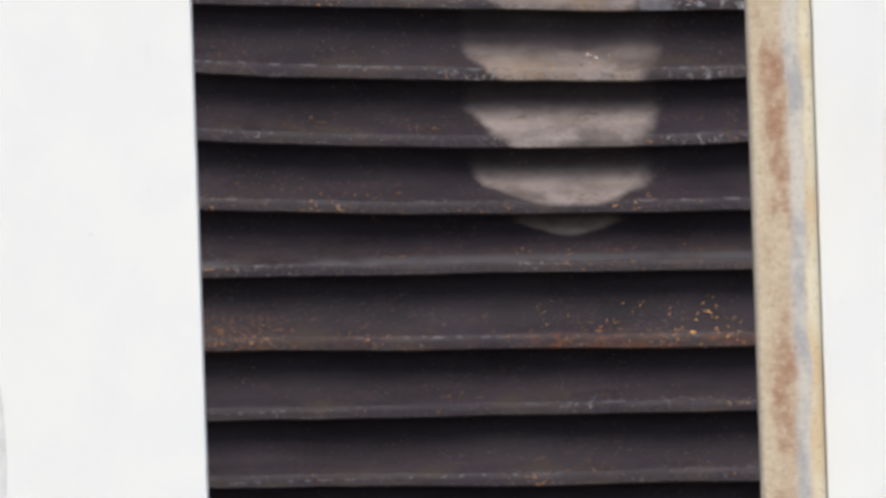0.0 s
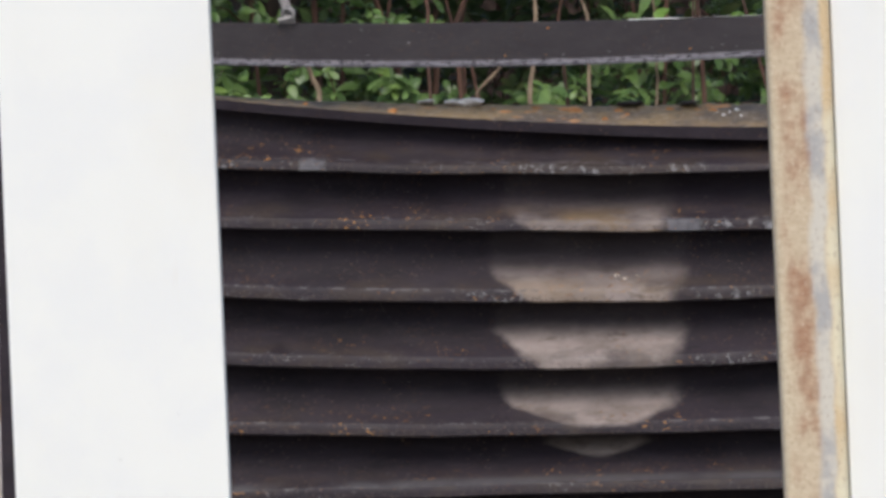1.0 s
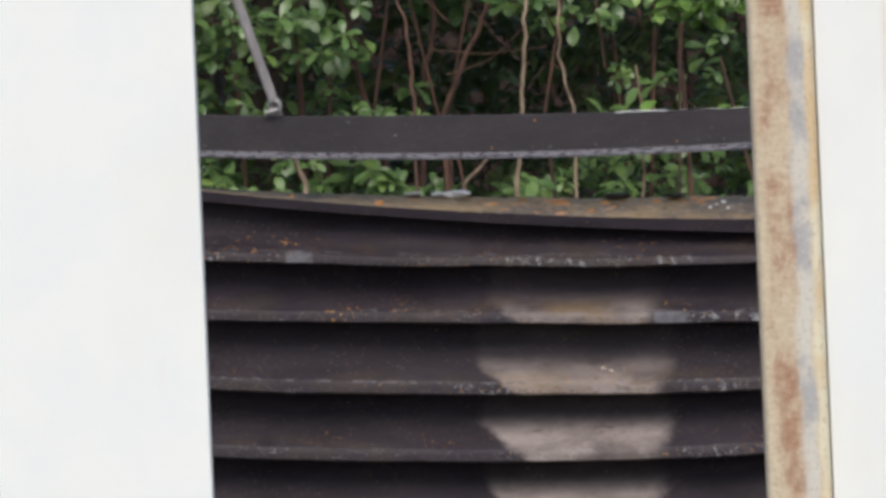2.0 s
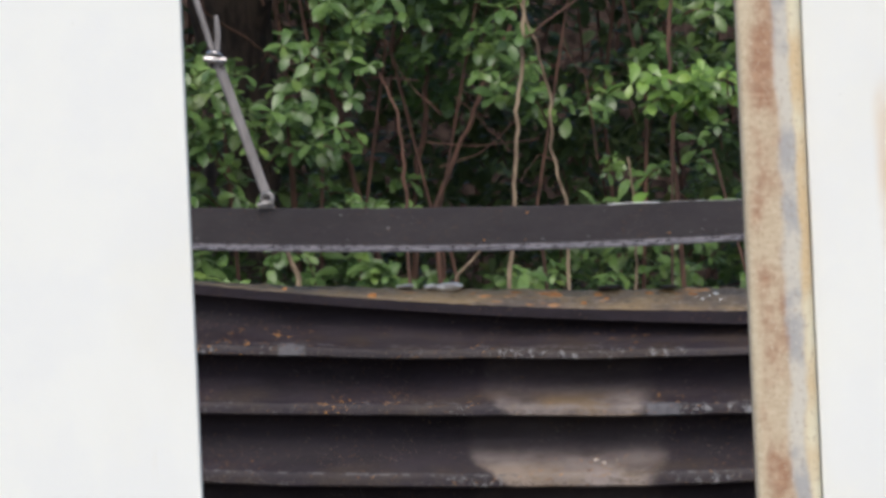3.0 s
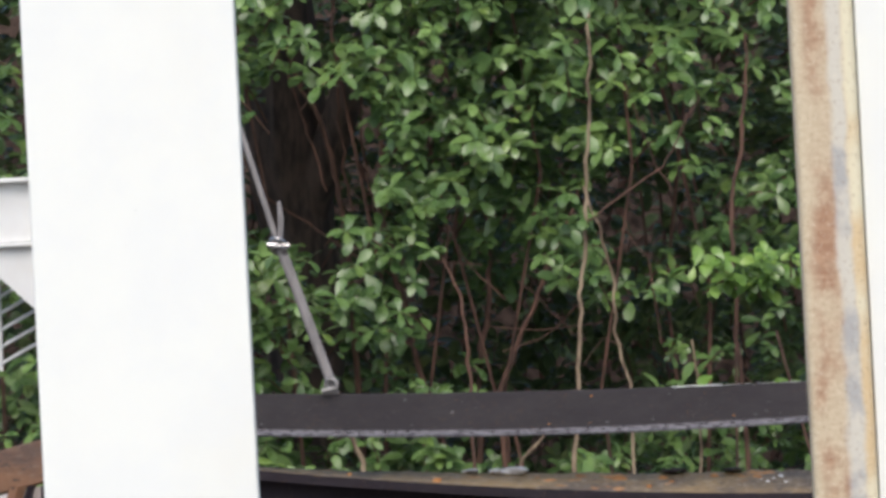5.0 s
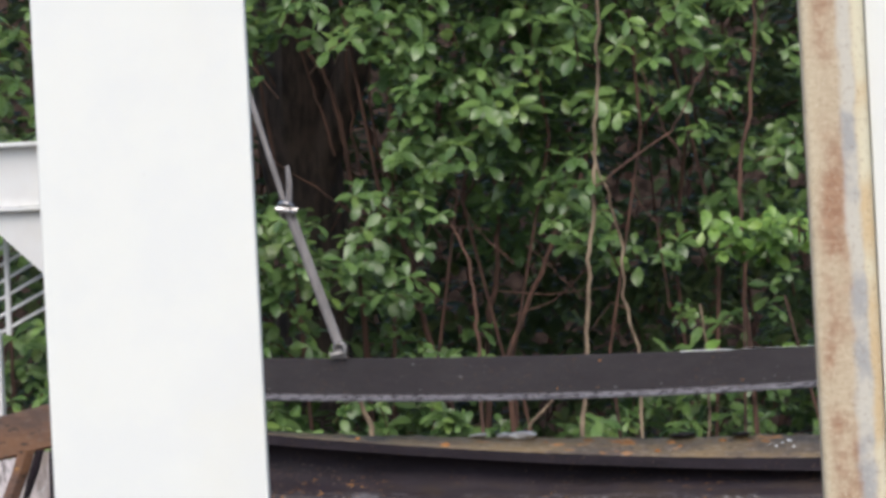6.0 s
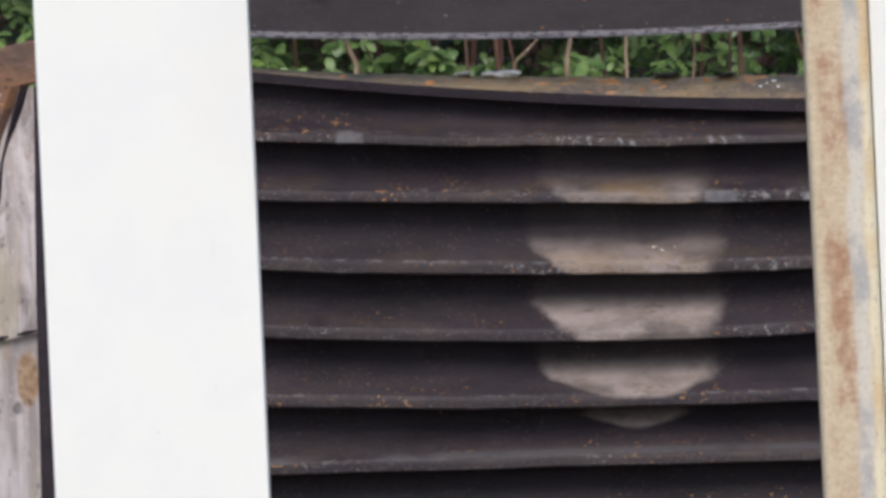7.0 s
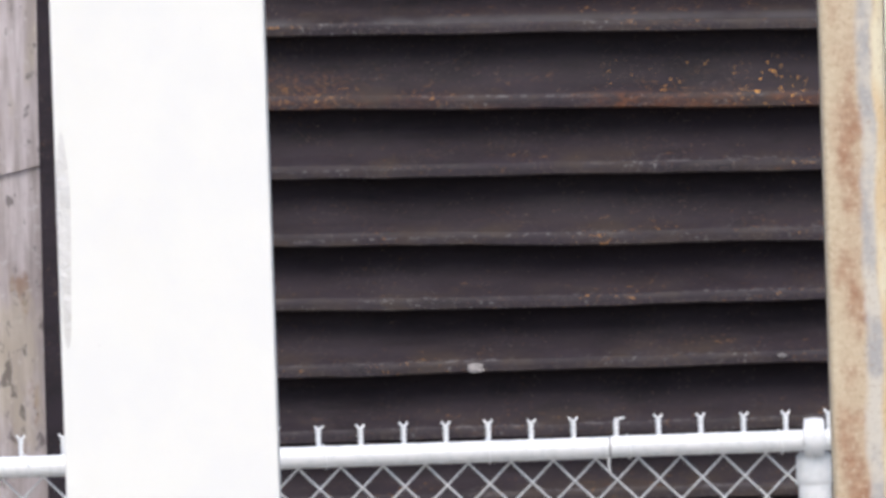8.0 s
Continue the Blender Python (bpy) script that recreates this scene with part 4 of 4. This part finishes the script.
def single_leaf(root, rnd, shape, material):
    """One leaf as an object of its own, on one of six shared meshes."""
    base, d, normal, length, width, fold = shape
    kind = rnd.randrange(6)
    key = (material.name, kind)
    if key not in SINGLE_LEAVES:
        pts = leaf_points(Vector((0, 0, 0)), Vector((0, 1, 0)), Vector((0, 0, 1)), 1.0, 0.47 + 0.02 * kind, 0.05 + 0.02 * kind)
        SINGLE_LEAVES[key] = crown_mesh("leaf", pts, LEAF_FACES, material)
    d = d.normalized()
    side = d.cross(normal)
    side.normalize()
    up = side.cross(d)
    ob = new("leaf", SINGLE_LEAVES[key])
    ob.parent = root
    ob.matrix_local = Matrix.Translation(base) @ Matrix((side, d, up)).transposed().to_4x4() @ Matrix.Diagonal((length, length, length, 1.0))


# hollows where the thicket is open and dark: centre x, z and radii
HOLLOWS = [(-0.43, 4.08, 0.2, 0.21), (0.36, 3.95, 0.12, 0.13), (0.11, 3.62, 0.19, 0.15), (-0.12, 3.66, 0.08, 0.14), (0.34, 3.6, 0.07, 0.12), (0.05, 3.42, 0.25, 0.06), (-0.5, 3.62, 0.05, 0.06)]


def open_here(x, z):
    return any(((x - a) / c) ** 2 + ((z - b) / d) ** 2 < 1 + 0.5 * noise.noise(Vector((x * 9, 0, z * 9))) for a, b, c, d in HOLLOWS)


def shrub(seed, cx, cy, half_w, z_lo, z_hi, count, size, material, label, depth=0.45, avoid=True, stems=2, single=0):
    rnd = random.Random(seed)
    root = thing("shrub", (cx, cy, ground_height(cx, cy)))
    gz = root.location.z
    verts, faces = [], []
    twigs = bmesh.new()
    made = 0
    while made < count:
        x = cx + half_w * rnd.uniform(-1, 1)
        z = rnd.uniform(z_lo, z_hi)
        y = cy + depth * rnd.uniform(-1, 1) + 0.15 * noise.noise(Vector((x * 2, z * 2, seed)))
        if noise.noise(Vector((x * 3.2, y * 2, z * 3.2 + seed))) < -0.16 or (avoid and open_here(x * 23.5 / y, 3 + (z - 3) * 23.5 / y)):
            made += 0.34
            continue
        made += 1
        at = Vector((x - cx, y - cy, z - gz))
        out = Vector((rnd.uniform(-0.7, 0.7), -0.75, rnd.uniform(-0.1, 0.7))).normalized()
        big, leaves, twiggy = size * rnd.uniform(0.75, 1.2), rnd.randint(5, 9), rnd.random() < 0.4
        if single > 0 and y < cy - 0.15 * depth and abs(x) < 0.62 and 3.4 < z < 4.5:
            for shape in leaf_places(rnd, at, out, big, leaves)[0]:
                single_leaf(root, rnd, shape, material)
                single -= 1
            continue
        spray(rnd, verts, faces, at, out, big, leaves, twigs if twiggy else None)
    crown = new("crown", crown_mesh("crown", verts, faces, material))
    crown.parent = root
    crown["kind"] = "stuff"
    part("twig", twigs, M_BARK, root)["kind"] = "stuff"
    for i in range(stems):
        x = rnd.uniform(-0.5, 0.5) * half_w
        y = rnd.uniform(-0.2, 0.3) * depth
        pts = [(x * 0.3, y, 0)]
        zz, n = 0.0, 9
        for j in range(1, n + 1):
            zz = (z_hi - gz) * 0.95 * j / n
            pts.append((x * (0.3 + 0.9 * j / n) + 0.16 * noise.noise(Vector((j * 0.8, seed, i))), y + 0.05 * noise.noise(Vector((seed, j * 0.8, i))), zz))
        part("stem", tube_bm(pts, [0.0075 - 0.0005 * j for j in range(n + 1)], 8), M_BARK, root, smooth=True)
    tagged(root, label, "shrub", "shrubs in the thicket")
    return root


# shrub tops reach far out of view, added to shade the leaves below
GREEN = "glossy green broad-leaved shrub with red-brown stems"
shrub(1, -1.1, 23.5, 0.65, 2.9, 5.9, 1600, 0.049, M_LEAF, GREEN, single=100)
shrub(2, -0.25, 23.4, 0.5, 2.9, 5.9, 1750, 0.049, M_LEAF, GREEN, single=290)
shrub(3, 0.5, 23.6, 0.55, 2.9, 5.9, 1800, 0.044, M_LEAF, GREEN, single=290)
shrub(4, 1.4, 23.5, 0.6, 2.9, 5.9, 950, 0.054, M_LEAF, GREEN)
shrub(5, 0.58, 23.0, 0.13, 3.46, 3.8, 46, 0.046, M_LEAF_YOUNG, "young shrub with light yellow-green leaves", 0.12, False, 2, 280)
# rear shrubs take the leaf colour that is darkened for shade
shrub(6, -0.9, 24.7, 1.3, 2.4, 6.4, 2200, 0.056, M_LEAF_SHADED, "green shrub deep in the thicket, shade painted into its leaves", avoid=False, stems=6)
shrub(7, 0.9, 24.7, 1.3, 2.4, 6.4, 2200, 0.056, M_LEAF_SHADED, "green shrub deep in the thicket, shade painted into its leaves", avoid=False, stems=6)
shrub(8, 0.0, 25.35, 2.3, 2.4, 6.0, 2300, 0.062, M_LEAF_SHADED, "dense shrub along the foot of the bank, leaves darkened for shade", 0.25, False, 8)
shrub(9, 0.0, 26.7, 2.6, 2.4, 6.6, 1500, 0.065, M_LEAF_SHADED, "dense shrub on the slope of the bank, leaves darkened for shade", 0.35, False, 6)
shrub(11, -0.05, 23.3, 0.22, 3.86, 4.6, 150, 0.05, M_LEAF, GREEN, 0.2, True, 2)
shrub(12, 0.42, 24.0, 0.32, 3.3, 4.5, 300, 0.043, M_LEAF_SHADED, "small-leaved shrub among bare stems, leaves darkened for shade", 0.25, False, 2)
shrub(10, 0.2, 23.35, 0.3, 3.98, 4.75, 150, 0.054, M_LEAF, GREEN, 0.2, True, 2)


def vine(points, radius, material, label, name="vine", rooted=True):
    pts = [Vector((x, y, z)) for x, y, z in points]
    root = Vector((pts[-1].x, pts[-1].y, 0.0))
    fine = []
    for a, b in zip(pts, pts[1:]):
        for i in range(10):
            p = a.lerp(b, i / 10)
            p += Vector((0.010 * noise.noise(p * 9 + Vector((radius * 3000, 0, 0))) + 0.007 * noise.noise(p * 27), 0.01 * noise.noise(p * 7 + Vector((4, 0, 0))), 0))
            fine.append(p)
    fine += [pts[-1], pts[-1].lerp(root, 0.5) + Vector((0.05, 0.05, 0)), root] if rooted else [pts[-1]]
    n = len(fine)
    ob = part(name, tube_bm(fine, [radius * (0.7 + 0.5 * i / n + 0.2 * noise.noise(Vector((i * 0.6, radius * 900, 0)))) for i in range(n)], 8), material, smooth=True)
    return tagged(ob, label, "vine" if name == "vine" else "stem", "bare stems in the thicket")


TAN, RED = "bare tan vine climbing through the leaves", "thin red-brown bare stem among the leaves"
Y = 23.0
vine([(0.26, Y, 4.75), (0.25, Y, 4.36), (0.246, Y, 4.16), (0.222, Y, 3.93), (0.203, Y, 3.735), (0.19, Y, 3.53), (0.165, Y, 3.33)], 0.0046, M_VINE, TAN)
vine([(0.226, Y, 3.96), (0.25, Y, 3.85), (0.27, Y, 3.745), (0.275, Y, 3.625), (0.297, Y, 3.51), (0.3, Y, 3.32)], 0.0034, M_VINE, TAN)
vine([(0.22, Y + 0.3, 3.98), (0.171, Y + 0.3, 3.87), (0.127, Y + 0.3, 3.795), (0.06, Y + 0.3, 3.64), (0.005, Y + 0.3, 3.5)], 0.0055, M_BARK, RED, "stem")
vine([(0.49, Y, 4.15), (0.436, Y, 4.05), (0.4, Y, 3.995), (0.292, Y, 3.925), (0.225, Y, 3.88)], 0.0022, M_BARK, RED, "stem", False)
vine([(-0.1, Y, 3.82), (-0.079, Y, 3.735), (-0.058, Y, 3.63), (-0.064, Y, 3.5)], 0.0036, M_BARK, RED, "stem")
vine([(-0.46, Y + 0.5, 4.4), (-0.425, Y + 0.5, 4.27), (-0.384, Y + 0.5, 4.175), (-0.351, Y + 0.5, 4.05), (-0.33, Y + 0.5, 3.9)], 0.006, M_BARK, RED, "stem")
vine([(0.13, Y, 3.45), (0.1, Y, 3.4), (0.048, Y, 3.345), (0.02, Y, 3.2)], 0.0035, M_VINE, TAN)
vine([(0.45, Y, 3.6), (0.455, Y, 3.4), (0.45, Y, 3.3)], 0.003, M_VINE, TAN)
vine([(0.61, Y + 0.2, 4.3), (0.59, Y + 0.2, 4.08), (0.552, Y + 0.2, 3.85), (0.56, Y + 0.2, 3.5)], 0.005, M_BARK, RED, "stem")
vine([(-0.36, Y, 3.52), (-0.335, Y, 3.42), (-0.312, Y, 3.35)], 0.0055, M_VINE, TAN)
vine([(0.0, Y + 0.5, 3.95), (-0.008, Y + 0.5, 3.72), (-0.044, Y + 0.5, 3.52), (-0.05, Y + 0.5, 3.3)], 0.0075, M_BARK, RED, "stem")
vine([(-0.22, Y + 0.4, 4.4), (-0.24, Y + 0.4, 4.14), (-0.25, Y + 0.4, 3.95), (-0.16, Y + 0.4, 3.5), (-0.1, Y + 0.4, 3.3)], 0.007, M_BARK, RED, "stem")

for a, b, c in (((-0.02, 3.66), (0.1, 3.645), (0.25, 3.655)), ((0.02, 3.6), (0.12, 3.63), (0.2, 3.7)), ((0.06, 3.76), (0.13, 3.7), (0.18, 3.63)), ((-0.3, 3.83), (-0.16, 3.82), (-0.02, 3.8)),
                ((0.2, 3.56), (0.25, 3.62), (0.29, 3.6)), ((0.3, 3.9), (0.36, 3.8), (0.38, 3.6)), ((-0.12, 3.95), (-0.05, 3.8), (0.03, 3.72)), ((0.33, 4.2), (0.36, 4.08), (0.42, 3.95))):
    vine([(a[0], Y + 0.2, a[1]), (b[0], Y + 0.22, b[1]), (c[0], Y + 0.2, c[1])], 0.0017, M_BARK, RED, "stem", False)

for a, b, c in (((-0.5, 4.4), (-0.42, 4.2), (-0.37, 4.0)), ((-0.33, 4.35), (-0.34, 4.15), (-0.31, 3.95)), ((-0.52, 4.0), (-0.42, 3.93), (-0.3, 3.84)), ((-0.27, 4.3), (-0.29, 4.1), (-0.25, 3.9))):
    vine([(a[0], Y + 0.5, a[1]), (b[0], Y + 0.52, b[1]), (c[0], Y + 0.5, c[1])], 0.003, M_BARK, RED, "stem", False)


# dark old trunk in the hollow of the thicket
bm = bmesh.new()
pts, rad = [], []
for i in range(64):
    z = 0.1 * i
    pts.append((-0.47 + 0.05 * noise.noise(Vector((z * 0.7, 1, 0))), 24.15 + 0.04 * noise.noise(Vector((z * 0.7, 6, 0))), z))
    rad.append(0.135 - 0.012 * z + 0.012 * noise.noise(Vector((z * 3, 3, 0))))
tube(bm, pts, rad, 36)
for v in bm.verts:
    v.co += 0.03 * noise.noise(Vector((v.co.x * 18, v.co.y * 18, v.co.z * 4))) * Vector((1, 1, 0))
old = thing("tree", (0, 0, 0))
part("trunk", bm, M_OLD_BARK, old, smooth=True)
limb = tube_bm([(-0.46, 24.15, 3.9), (-0.3, 24.05, 4.3), (-0.12, 24.0, 4.62), (0.1, 24.0, 5.2), (0.3, 24.0, 5.9)], [0.05, 0.04, 0.033, 0.026, 0.015], 10)
part("limb", limb, M_OLD_BARK, old, smooth=True)
limb = tube_bm([(-0.49, 24.15, 4.5), (-0.75, 24.1, 5.0), (-1.0, 24.1, 5.5), (-1.1, 24.1, 6.2)], [0.05, 0.04, 0.03, 0.015], 10)
part("limb", limb, M_OLD_BARK, old, smooth=True)
# unseen crown, added high over the thicket where it blocks light
rnd = random.Random(77)
verts, faces = [], []
for i in range(900):
    at = Vector((-0.4 + rnd.gauss(0, 0.8), 24.2 + rnd.gauss(0, 0.5), rnd.uniform(5.2, 7.2)))
    spray(rnd, verts, faces, at, Vector((rnd.uniform(-0.7, 0.7), -0.6, rnd.uniform(0, 0.8))).normalized(), 0.065, rnd.randint(5, 8))
top = new("crown", crown_mesh("crown", verts, faces, M_LEAF_SHADED))
top.parent = old
tagged(old, "old tree with dark furrowed bark behind the shrubs", "tree")
